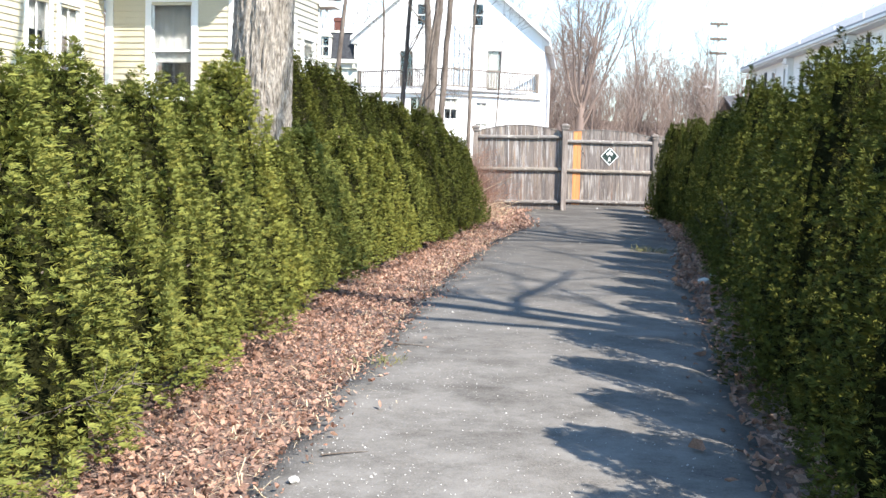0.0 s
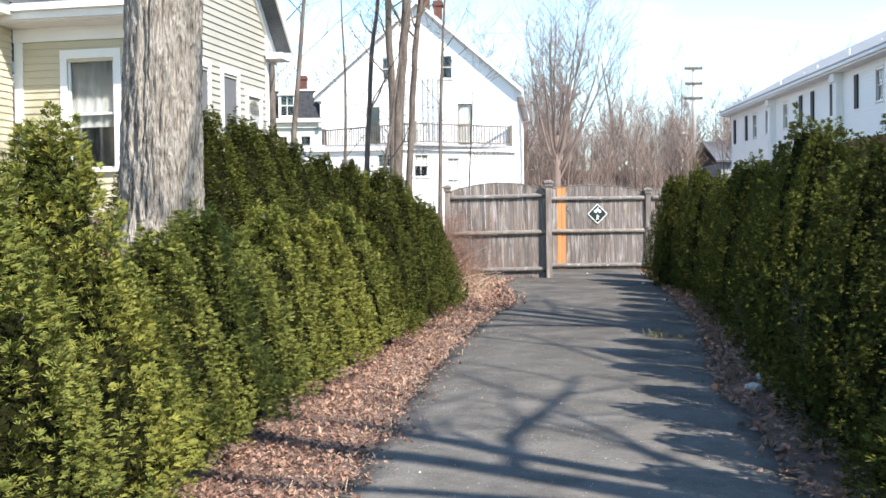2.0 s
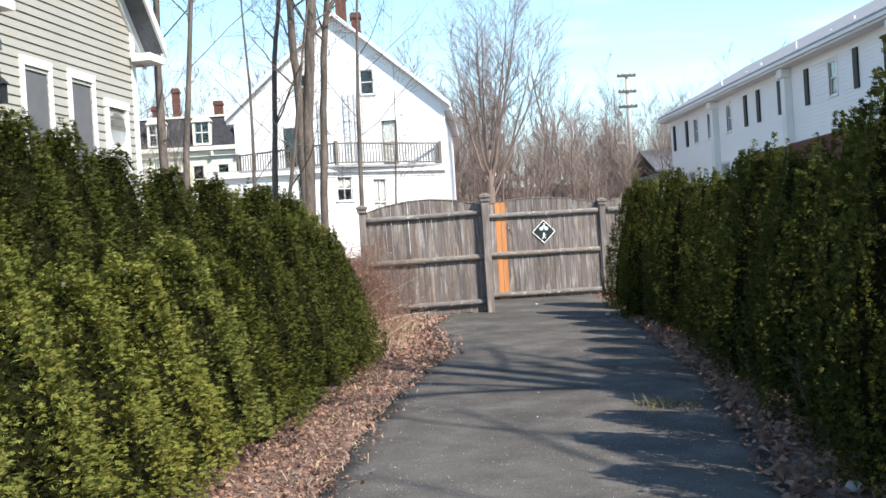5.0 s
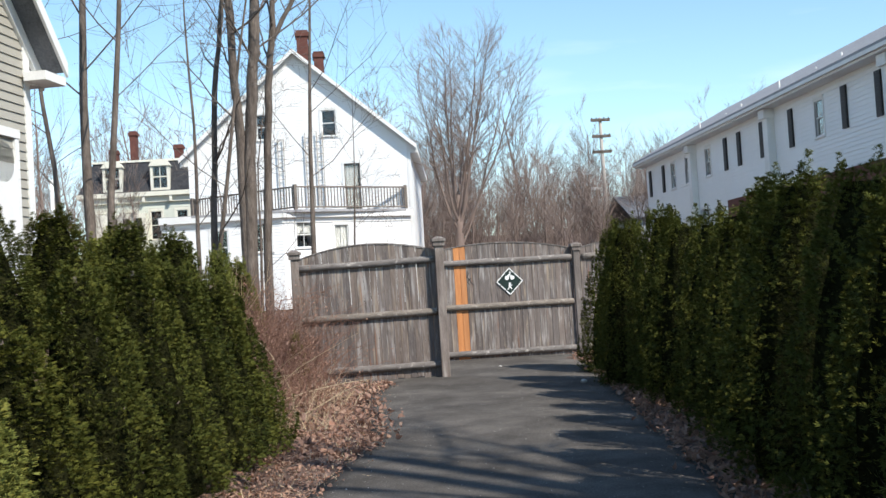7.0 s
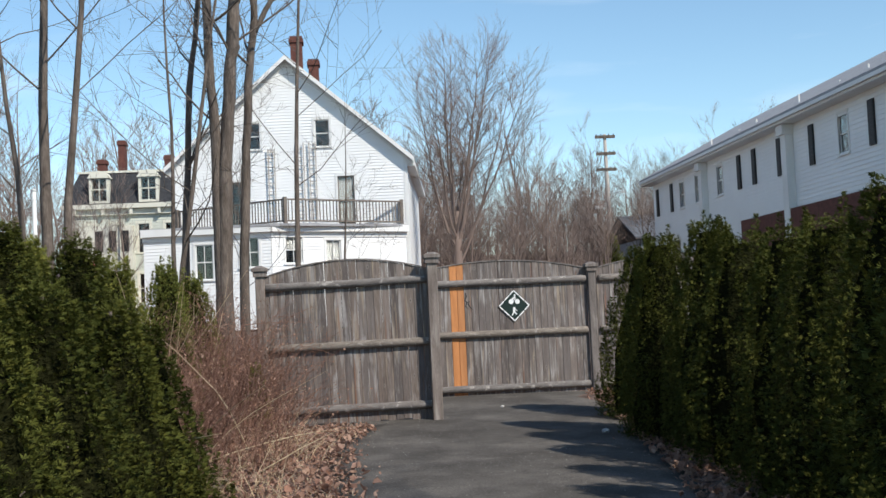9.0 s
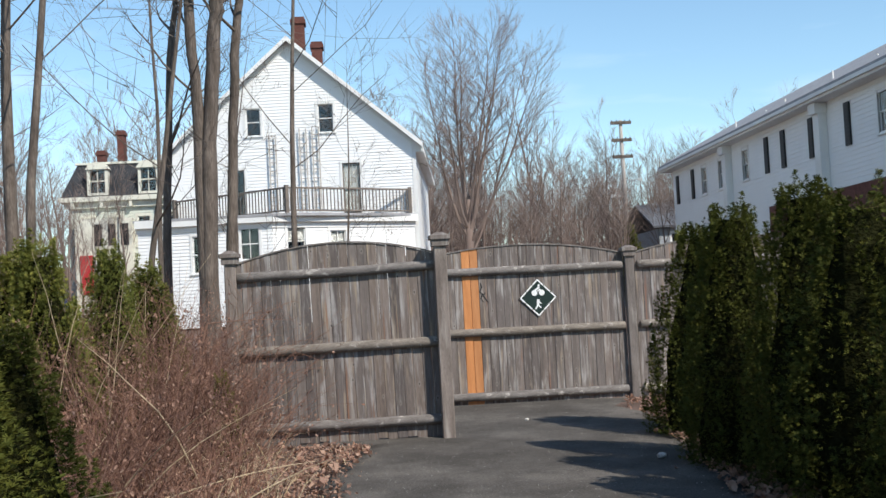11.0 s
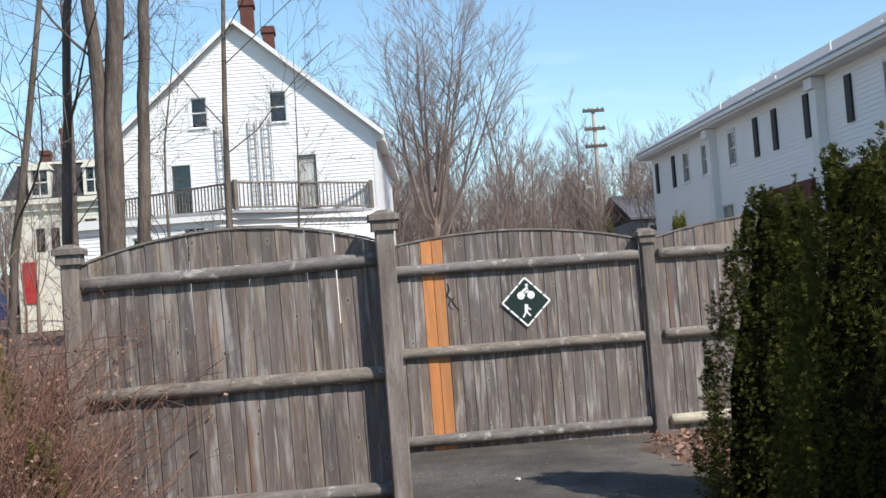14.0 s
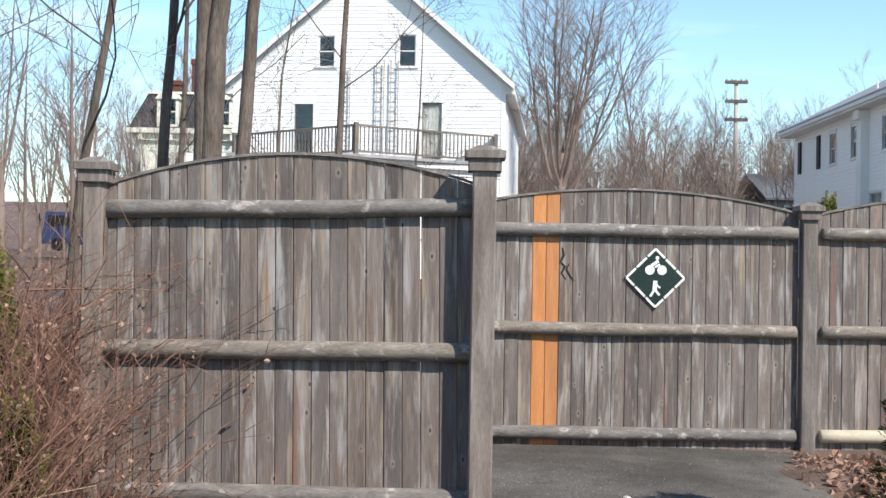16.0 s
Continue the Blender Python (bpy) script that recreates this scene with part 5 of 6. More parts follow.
def make_white_house():
    house = empty("house", pose(0, 0, 0), "large white clapboard gabled house with an upper deck", "house")
    turn = -5.0
    x1, y1, L = 4.12, 64.0, 9.62                      # the gable's right-hand corner and its length
    c, q = math.cos(radians(turn)), math.sin(radians(turn))
    x0, y0 = x1 - L * c, y1 - L * q
    zg = plane(y1)
    m = frame_matrix((x0, y0), turn, zg)
    eave, ridge = 8.52 - zg, 12.70 - zg
    def at(ra, rb, za, zb):                           # measured back from the right-hand corner
        return (L - ra, L - rb, za - zg, zb - zg)
    ops = [at(3.73, 3.13, 9.01, 10.13), at(6.57, 6.0, 9.01, 10.10), at(2.87, 2.18, 5.76, 7.76), at(7.39, 6.72, 5.76, 7.70)]
    sided_wall(house, m, L, eave, 0.125, M_WHITE2, ops, (L / 2, ridge))
    for o in ops[:2]:
        window(house, m, o, 0.09)
    window(house, m, ops[2], 0.09, sash=M_DARKRAIL, curtain=0.95)
    window(house, m, ops[3], 0.09, sash=M_DARKRAIL)
    corner_board(house, m, L, 0, eave)
    gabled_roof(house, m, L, 13.0, eave, ridge, 0.34, returns=False)
    plain_wall(house, m @ pose(L, 0, 0, 0, 0, 90), 13.0, eave, M_WHITE2)
    plain_wall(house, m @ pose(0, 13, 0, 0, 0, -90), 13.0, eave, M_WHITE2)
    plain_wall(house, m @ pose(L, 13, 0, 0, 0, 180), L, eave, M_WHITE2)
    chimney(house, -0.33, 67.0, 11.6, 14.22, 0.50)
    chimney(house, 0.30, 70.0, 11.0, 13.85, 0.46)
    # ground-floor front with the deck on its roof
    pl, pw, pm, pr = (-6.2, 61.5), (-1.3, 60.9), (-0.75, 60.75), (3.95, 63.85)
    top = 5.62
    rows = [(pw, pr, [(0.58, 1.30, 4.10 - zg, 5.15 - zg), (2.33, 2.98, 3.0 - zg, 5.0 - zg)]), (pl, pw, [(2.0, 2.68, 3.6 - zg, 4.95 - zg), (3.75, 4.45, 4.0 - zg, 5.15 - zg)])]
    for a, b, op in rows:
        ln = math.hypot(b[0] - a[0], b[1] - a[1])
        mm = frame_matrix(a, math.degrees(math.atan2(b[1] - a[1], b[0] - a[0])), zg)
        sided_wall(house, mm, ln, top - zg - 0.3, 0.125, M_WHITE2, op)
        for o in op:
            window(house, mm, o, 0.09, sash=M_WHITE, panes=4, curtain=0.9 if o[0] == 2.33 else 0.45 if o[0] == 0.58 else 0)
        part("fascia", Shape().box((-0.05, -0.22, top - zg - 0.30), (ln + 0.05, 0.02, top - zg - 0.02)), M_WHITE, house).matrix_basis = mm
        part("frieze", Shape().box((-0.03, -0.06, top - zg - 0.5), (ln + 0.03, 0.0, top - zg - 0.305)), M_WHITE, house).matrix_basis = mm
    plain_wall(house, frame_matrix((pl[0], 65.3), -90, zg), 3.8, top - zg - 0.3, M_WHITE2)
    ring = [(pl[0] - 0.12, pl[1] - 0.2), (pw[0], pw[1] - 0.24), (pm[0] + 0.3, pm[1] + 0.1), (pr[0] + 0.15, pr[1] - 0.15), (3.9, 64.2), (-5.5, 65.1), (pl[0] - 0.12, 65.3)]
    k = len(ring)
    d = Shape().add([(*p, top) for p in ring] + [(*p, top - 0.1) for p in ring], [tuple(range(k)), tuple(range(2 * k - 1, k - 1, -1))] + [(i, k + i, k + (i + 1) % k, (i + 1) % k) for i in range(k)])
    part("deck", d, M_ROOFL, house, "grey deck over the ground floor")
    balustrade(house, [(-5.35, 64.7), (pm[0], pm[1] + 0.35), (pr[0] - 0.12, pr[1] + 0.05)], top, M_DARKRAIL, 0.98)
    # pale trellises that stand on the deck against the gable wall
    for u, z0, z1 in ((L - 5.55, 5.9, 9.0), (L - 4.35, 5.9, 9.2), (L - 3.85, 5.9, 9.22)):
        t = Shape()
        for du in (-0.13, 0.13):
            t.box((u + du - 0.018, -0.14, z0 - zg), (u + du + 0.018, -0.10, z1 - zg))
        for k in range(9):
            z = z0 + 0.3 + k * 0.34
            t.box((u - 0.12, -0.135, z - zg), (u + 0.12, -0.105, z - zg + 0.025))
        part("trellis", t, M_POLE, house, "weathered pale ladder trellis").matrix_basis = m


def make_mansard_house():
    house = empty("house", pose(0, 0, 0), "pale green house with a dark mansard roof and dormers", "house")
    y, zg = 85.0, plane(85.0)
    x0, x1 = -14.4, -6.0
    m = frame_matrix((x0, y), 0, zg)
    L, h = x1 - x0, 8.9 - zg
    ops = [(0.7 + i * 1.55, 1.35 + i * 1.55, 6.2 - zg, 7.9 - zg) for i in range(5)] + [(0.7 + i * 1.55, 1.35 + i * 1.55, 3.3 - zg, 5.0 - zg) for i in range(5)]
    sided_wall(house, m, L, h, 0.16, M_YELLOW, ops)
    for o in ops:
        window(house, m, o, 0.14, mat=M_TRIMY, sash=M_TRIMY)
    plain_wall(house, frame_matrix((x1, y), 90, zg), 9.0, h, M_YELLOW)
    plain_wall(house, frame_matrix((x0, y + 9), -90, zg), 9.0, h, M_YELLOW)
    c = Shape().box((-0.45, -0.45, h - 0.10), (L + 0.45, 9.45, h + 0.16)).box((-0.2, -0.2, h - 0.45), (L + 0.2, 0.0, h - 0.10))
    part("cornice", c, M_TRIMY, house).matrix_basis = m
    for i in range(6):
        part("bracket", Shape().box((0.2 + i * 1.6, -0.40, h - 0.45), (0.36 + i * 1.6, -0.1, h - 0.10)), M_TRIMY, house).matrix_basis = m
    t = 2.05
    s = Shape().add([(-0.35, -0.35, h + 0.16), (L + 0.35, -0.35, h + 0.16), (L + 0.35, 9.35, h + 0.16), (-0.35, 9.35, h + 0.16), (0.45, 0.45, h + t), (L - 0.45, 0.45, h + t), (L - 0.45, 8.5, h + t), (0.45, 8.5, h + t)],
                    [(0, 1, 5, 4), (1, 2, 6, 5), (2, 3, 7, 6), (3, 0, 4, 7), (4, 5, 6, 7)])
    part("roof", s, M_SLATE, house).matrix_basis = m
    part("curb", Shape().box((0.35, 0.35, h + t), (L - 0.35, 0.5, h + t + 0.12)), M_TRIMY, house).matrix_basis = m
    for u in (1.15, 3.95, 6.7):
        dm = m @ pose(u, -0.42, h + 0.22) @ Matrix.Diagonal((1.0, 1.0, 1.16, 1.0))
        d = part("dormer", Shape().box((0, 0, 0), (0.16, 1.0, 1.25)).box((0.98, 0, 0), (1.14, 1.0, 1.25)).box((0.16, 0, 0), (0.98, 0.9, 0.12)).prism([(-0.08, 1.25), (1.22, 1.25), (1.0, 1.52), (0.57, 1.62), (0.14, 1.52)], -0.1, 1.0), M_TRIMY, house)
        d.matrix_basis = dm
        part("sash", Shape().box((0.16, 0.06, 0.66), (0.98, 0.1, 0.72)).box((0.545, 0.06, 0.12), (0.595, 0.1, 1.25)), M_TRIMY, d)
        part("pane", Shape().box((0.16, 0.08, 0.12), (0.98, 0.088, 1.25)), M_GLASS, d)
        # black panel added for the dark behind the dormer pane
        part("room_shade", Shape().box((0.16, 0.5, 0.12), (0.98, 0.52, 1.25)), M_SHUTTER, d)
    part("door", Shape().box((0.75, -0.96, 1.45), (1.45, -0.905, 3.6)), M_RED, house, "red panelled front door").matrix_basis = m
    chimney(house, -11.74, 87.0, 10.8, 13.05, 0.40)
    chimney(house, -13.75, 91.0, 10.6, 12.5, 0.5)
    chimney(house, -9.6, 91.0, 10.6, 12.65, 0.55)
    bay = Shape().prism([(0.1, 0), (3.2, 0), (3.2, 5.6), (0.1, 5.6)], -0.9, 0.0)
    part("bay", bay, M_TRIMY, house, "yellow-trimmed bay front").matrix_basis = m @ pose(0.4, 0, 0)
    for u in (1.55, 2.3, 3.0):
        part("bay_window", Shape().box((u, -0.93, 4.1), (u + 0.42, -0.905, 5.3)), M_SHUTTER, house).matrix_basis = m


def make_townhouses():
    house = empty("house", pose(0, 0, 0), "long two-storey white terrace with black shutters", "house", "terrace")
    x, far, near = 16.95, 74.0, 20.0
    zg = plane(60) - 0.4
    m = frame_matrix((x, far), -90, zg)               # u runs back towards the walker
    L, h = far - near, 7.85 - zg
    pairs = [(71.8, 2.6), (59.65, 1.75), (54.6, 3.0), (47.3, 2.45), (42.1, 1.75), (36.6, 3.0), (31.6, 2.4)]
    plains = [68.75, 66.25, 63.05, 50.6, 44.2, 39.0, 33.5]
    ops, shut = [], []
    for yc, gap in pairs:
        u = far - yc
        shut += [u - gap / 2, u + gap / 2]
    for yc in plains:
        u = far - yc
        ops.append((u - 0.36, u + 0.36, 6.25 - zg, 7.5 - zg))
    low = [(far - yc - 0.6, far - yc + 0.6, 3.3 - zg, 4.9 - zg) for yc in (70, 64, 58, 52, 46, 40, 34)]
    sided_wall(house, m, L, h, 0.14, M_WHITE2, ops + low)
    for o in ops + low:
        window(house, m, o, 0.07, curtain=0.97)
    slat = Shape().box((-0.16, -0.088, 0), (0.16, -0.076, 0.07)).mesh("slat", M_SHUTTER)
    for u in shut:
        s = Shape().box((u - 0.20, -0.075, 6.22 - zg), (u + 0.20, -0.025, 7.55 - zg))
        sh = part("shutter", s, M_SHUTTER, house, "black louvred shutter")
        sh.matrix_basis = m
        for k in range(10):
            part("slat", slat, None, sh).location = (u, 0, 6.32 - zg + k * 0.12)
    part("soffit", Shape().box((-0.4, -0.48, h), (L, 0.1, h + 0.05)), M_WHITE, house).matrix_basis = m
    part("fascia", Shape().box((-0.4, -0.54, h + 0.0), (L, -0.48, h + 0.22)), M_WHITE, house).matrix_basis = m
    part("gutter", Shape().box((-0.4, -0.64, h + 0.08), (L, -0.545, h + 0.20)), M_WHITE, house).matrix_basis = m
    s = Shape()
    slab(s, (-0.4, -0.6, h + 0.30), (-0.4, 4.5, h + 2.9), (L, 4.5, h + 2.9), (L, -0.6, h + 0.30))
    slab(s, (-0.4, 4.5, h + 2.9), (-0.4, 9.6, h + 0.30), (L, 9.6, h + 0.30), (L, 4.5, h + 2.9))
    part("roof", s, M_ROOFL, house).matrix_basis = m
    plain_wall(house, frame_matrix((x + 9, far), 180, zg), 9.0, h, M_WHITE2)
    gable = Shape().prism([(0, h), (9, h), (4.5, h + 2.6)], 0.0, 0.12)
    part("gable", gable, M_WHITE2, house).matrix_basis = frame_matrix((x + 9, far), 180, zg)
    for yc in (65.0, 55.0, 45.0, 35.0):
        u = far - yc
        p = Shape().box((u - 0.24, -0.30, 0), (u + 0.24, -0.02, h - 0.25)).box((u - 0.30, -0.42, h - 0.35), (u + 0.30, -0.02, h - 0.02))
        part("party_wall_pier", p, M_WHITE, house).matrix_basis = m
        for du, a in ((0.55, 0.15), (2.9, 0.6), (5.4, 0.45)):
            part("vent_pipe", Shape().tube([(u + du, a, h + 0.4), (u + du, a, h + 0.95)], [0.035, 0.035], 8), M_WHITE, house).matrix_basis = m
    part("brick_base", Shape().box((14.0, -0.26, 0), (L, -0.06, 4.95 - zg)), M_BRICK, house, "dull red brick ground floor").matrix_basis = m


def make_grey_house():
    house = empty("house", pose(0, 0, 0), "small grey clapboard house behind the terrace", "house")
    zg = plane(80)
    m = frame_matrix((18.6, 84.0), 0, zg)
    ops = [(0.7, 1.4, 2.2, 3.4), (2.2, 2.9, 2.2, 3.4), (3.6, 4.3, 2.2, 3.4)]
    sided_wall(house, m, 6.0, 3.7, 0.14, M_GREYWALL, ops)
    for o in ops:
        window(house, m, o, 0.1)
    s = Shape()
    slab(s, (-0.4, -0.4, 3.85), (6.4, -0.4, 3.85), (6.4, 4.0, 5.4), (-0.4, 4.0, 5.4))
    slab(s, (-0.4, 4.0, 5.4), (6.4, 4.0, 5.4), (6.4, 8.4, 3.85), (-0.4, 8.4, 3.85))
    part("roof", s, M_ROOF, house).matrix_basis = m
    plain_wall(house, frame_matrix((18.6, 92.0), -90, zg), 8.0, 3.7, M_GREYWALL)


def make_pole():
    pole = empty("utility_pole", pose(17.65, 88.0, plane(88)), "weathered utility pole with crossarms and transformers", "utility pole")
    z = plane(88)
    part("shaft", Shape().tube([(0, 0, 0), (0.02, 0, 6), (0.0, 0, 12.6 - z)], [0.17, 0.14, 0.10], 10), M_POLE, pole, smooth=True)
    for k, (zz, w) in enumerate(((12.35, 0.62), (11.3, 0.60), (10.3, 0.62))):
        part("crossarm", Shape().box((-w, -0.18, zz - z), (w, 0.0, zz - z + 0.17)), M_BARK2, pole)
        for dx in (-w + 0.08, -0.25, 0.25, w - 0.08):
            part("insulator", Shape().tube([(dx, -0.08, zz - z + 0.12), (dx, -0.08, zz - z + 0.26)], [0.04, 0.03], 6), M_DARKMETAL, pole)
    part("lamp_arm", Shape().tube([(0, 0, 8.6 - z), (0.4, -0.3, 8.9 - z), (0.75, -0.5, 8.95 - z)], [0.03, 0.03, 0.03], 6), M_WHITE, pole)
    part("lamp_head", Shape().box((0.70, -0.62, 8.86 - z), (0.98, -0.42, 8.98 - z)), M_WHITE, pole)
    p2 = empty("lamp_post", pose(17.05, 87.0, plane(87)), "thin pale lamp post with a small square head", "lamp post")
    part("shaft", Shape().tube([(0, 0, 0), (0, 0, 8.0 - z)], [0.07, 0.05], 8), M_POLE, p2)
    part("head", Shape().box((-0.42, -0.12, 7.92 - z), (0.06, 0.12, 8.08 - z)), M_WHITE, p2)


make_near_house()
make_white_house()
make_mansard_house()
make_townhouses()
make_grey_house()
make_pole()


def make_far_left():
    """What shows far off between the stems: a white house, a pale pole and a blue van."""
    house = empty("house", pose(0, 0, 0), "distant white clapboard house among bare trees", "house")
    m = frame_matrix((-38.2, 94.0), 0, plane(94))
    ops = [(4.6, 5.4, 4.2, 5.7), (6.0, 6.8, 4.2, 5.7), (4.6, 5.4, 1.2, 2.8)]
    sided_wall(house, m, 8.0, 6.6, 0.15, M_WHITE2, ops, (4.0, 9.6))
    for o in ops:
        window(house, m, o, 0.1)
    gabled_roof(house, m, 8.0, 9.0, 6.6, 9.6, 0.4)
    plain_wall(house, m @ pose(8.0, 0, 0, 0, 0, 90), 9.0, 6.6, M_WHITE2)
    pole = empty("pale_pole", pose(-14.6, 78.0, plane(78)), "tall slim white pole among bare trees", "pole")
    part("shaft", Shape().tube([(0, 0, 0), (0, 0, 7.2)], [0.13, 0.10], 10), M_WHITE, pole, smooth=True)
    part("collar", Shape().tube([(0, 0, 7.2), (0, 0, 7.32)], [0.13, 0.09], 10), M_WHITE, pole, smooth=True)
    van = empty("van", pose(-16.4, 84.0, plane(84) + 0.4), "parked dark blue van beyond the brush", "van")
    part("body", Shape().prism([(-2.2, 0.35), (2.2, 0.35), (2.25, 1.0), (1.8, 1.25), (1.3, 1.95), (-2.1, 2.0), (-2.25, 1.2)], -0.9, 0.9), M_BLUE, van)
    part("window", Shape().prism([(-1.9, 1.25), (1.3, 1.25), (1.0, 1.8), (-1.9, 1.8)], -0.92, -0.905), M_SHUTTER, van)
    for x in (-1.4, 1.4):
        w = part("wheel", Shape().tube([(x, -0.92, 0.32), (x, -0.68, 0.32)], [0.33, 0.33], 16), M_SHUTTER, van)


make_far_left()


# ---- leaf litter, brush and small things ----
LEAF_V = np.array([(0, 0, 0), (0.34, -0.36, 0.16), (0.5, 0.0, -0.04), (0.30, 0.30, 0.20), (1.05, 0.05, 0.10), (0.80, -0.34, 0.30), (0.72, 0.36, 0.26)])
LEAF_F = np.array([(0, 1, 2), (0, 2, 3), (2, 1, 5), (2, 5, 4), (2, 4, 6), (2, 6, 3)])


def scatter_leaves(name, label, spots, size, mat, seed):
    """Curled dead leaves at the given spots (x, y, z)."""
    rng = np.random.RandomState(seed)
    verts, faces = [], []
    for i, (x, y, z) in enumerate(spots):
        a, b, c = rng.uniform(0, 6.283), rng.normal(0, 0.4), rng.normal(0, 0.4)
        m = np.array(Euler((b, c, a)).to_matrix())
        sc = size * (0.5 + 1.3 * rng.rand() ** 1.6)
        v = (LEAF_V + rng.normal(0, 0.09, LEAF_V.shape)) * (sc, sc * rng.uniform(0.45, 1.2), sc * rng.uniform(-0.8, 2.2))
        w = v @ m.T
        w[:, 2] -= w[:, 2].min()
        verts.append(w + (x, y, z))
        faces.append(LEAF_F + 7 * i)
    me = bpy.data.meshes.new(name)
    me.from_pydata(np.concatenate(verts).tolist(), [], np.concatenate(faces).tolist())
    me.materials.append(mat)
    tagged(new(name, me), label, "leaf litter", kind="stuff")


def path_top(x, y):
    a, b = lerp(EDGE_L, y), lerp(EDGE_R, y) + 0.1
    t = (x - a) / (b - a)
    if 0 < t < 1:
        return plane(y) + 0.024 * (1 - (2 * t - 1) ** 6) + 0.006
    return ground(x, y)


def make_litter():
    rng = random.Random(42)
    spots = []
    while len(spots) < 36000:
        y = rng.uniform(4.5, 28.6)
        inner, outer = lerp(HEDGE_L, y) - 0.45, lerp(EDGE_L, y)
        t = rng.random()
        x = inner + (outer - inner) * t + (0.10 * noise.noise(Vector((3, y * 1.6, 0))) + 0.07 * noise.noise(Vector((3, y * 5.0, 0)))) * t + (abs(rng.gauss(0, 0.13)) if rng.random() < 0.38 else 0)
        if rng.random() > 1.0 - 0.025 * y:
            continue
        spots.append((x, y, max(ground(x, y), path_top(x, y)) + rng.uniform(0, 0.03)))
    scatter_leaves("leaf_litter", "thick drift of pinkish-brown dead leaves along the path edge", spots, 0.024, M_LEAF, 1)
    spots = []
    for i in range(6500):
        y = rng.uniform(22.5, 29.0)
        x = rng.uniform(-1.6, 1.0) if rng.random() < 0.5 else rng.uniform(0.4, 2.0)
        if x > lerp(EDGE_L, y) + 0.12 + abs(rng.gauss(0, 0.08)) or (28.55 < y and x > 0.7):
            continue
        spots.append((x, y, max(ground(x, y), path_top(x, y)) + rng.uniform(0, 0.05)))
    scatter_leaves("leaf_litter", "brown oak leaves heaped before the fence", spots, 0.044, M_LEAF, 2)
    spots = []
    for i in range(4500):
        y = rng.uniform(4.5, 31.2)
        x = lerp(EDGE_R, y) + 0.02 + abs(rng.gauss(0, 0.45)) - (abs(rng.gauss(0, 0.12)) if rng.random() < 0.2 else 0)
        spots.append((x, y, max(ground(x, y), path_top(x, y)) + rng.uniform(0, 0.02)))
    for i in range(3200):
        y = rng.uniform(15.0, 31.0)
        x = lerp(EDGE_R, y) + rng.uniform(-0.05, 0.75)
        spots.append((x, y, max(ground(x, y), path_top(x, y)) + rng.uniform(0, 0.02)))
    scatter_leaves("leaf_litter", "thin brown leaf litter beneath the shaded hedge", spots, 0.042, M_LEAF, 3)
    spots = []
    for i in range(3500):
        y = rng.uniform(5, 24)
        x = lerp(HEDGE_L, y) - rng.uniform(0.4, 3.2)
        spots.append((x, y, ground(x, y) + 0.01))
    scatter_leaves("leaf_litter", "scattered dead leaves on the bank", spots, 0.06, M_LEAF, 4)


def make_straw():
    """Dry grass blades and bits of stalk lying in the leaves and over the path edge."""
    rng = random.Random(61)
    s = Shape()
    for i in range(2600):
        y = rng.uniform(5, 28.5)
        x = lerp(EDGE_L, y) + 0.05 - abs(rng.gauss(0, 0.35)) + (abs(rng.gauss(0, 0.15)) if rng.random() < 0.2 else 0)
        z = max(ground(x, y), path_top(x, y)) + rng.uniform(0.012, 0.05)
        a, ln, w = rng.uniform(0, 6.283), rng.uniform(0.03, 0.13), rng.uniform(0.0012, 0.003)
        dx, dy, dz = math.cos(a) * ln, math.sin(a) * ln, rng.gauss(0, 0.2) * ln
        px, py = -math.sin(a) * w, math.cos(a) * w
        s.add([(x - px, y - py, z), (x + px, y + py, z), (x + dx / 2 + px, y + dy / 2 + py, z + dz + 0.008), (x + dx / 2 - px, y + dy / 2 - py, z + dz + 0.008), (x + dx, y + dy, z + dz)], [(0, 1, 2, 3), (3, 2, 4)])
    tagged(new("straw", s.mesh("straw", M_STRAW)), "dry straw and stalks mixed into the dead leaves", "straw", kind="stuff")


def make_chips():
    """Pale stone chips and grit lying on the asphalt."""
    rng = random.Random(9)
    s = Shape()
    for i in range(3600):
        y = 5.5 + 25.5 * rng.random() ** 3.0
        a, b = lerp(EDGE_L, y), lerp(EDGE_R, y)
        x = a + (b - a) * (rng.random() ** 1.5)
        r = rng.uniform(0.0014, 0.0042) if rng.random() < 0.992 else rng.uniform(0.006, 0.011)
        z = path_top(x, y)
        n = 5
        ang = rng.uniform(0, 6.28)
        k = len(s.v)
        s.v += [(x + r * rng.uniform(0.7, 1.2) * math.cos(ang + 6.283 * j / n), y + r * rng.uniform(0.7, 1.2) * math.sin(ang + 6.283 * j / n), z - 0.002) for j in range(n)] + [(x, y, z + r * 0.8)]
        s.f += [(k + j, k + (j + 1) % n, k + n) for j in range(n)]
        s.mi += [0] * n
    ob = new("stone_chips", s.mesh("stone_chips", M_STONE))
    tagged(ob, "pale stone chips and grit scattered over the asphalt", "gravel", kind="stuff")


def stone(x, y, r, seed, label="pale rounded stone at the path edge"):
    bm = bmesh.new()
    bmesh.ops.create_icosphere(bm, subdivisions=2, radius=r)
    for v in bm.verts:
        v.co *= 1 + 0.28 * noise.noise(v.co * (2.2 / r) + Vector((seed, 0, 0)))
        v.co.z *= 0.62
    me = bpy.data.meshes.new("stone")
    bm.to_mesh(me)
    bm.free()
    me.materials.append(M_STONE)
    ob = new("stone", me)
    ob.location = (x, y, max(ground(x, y), path_top(x, y)) + r * 0.40)
    tagged(ob, label, "stone", "loose stones")


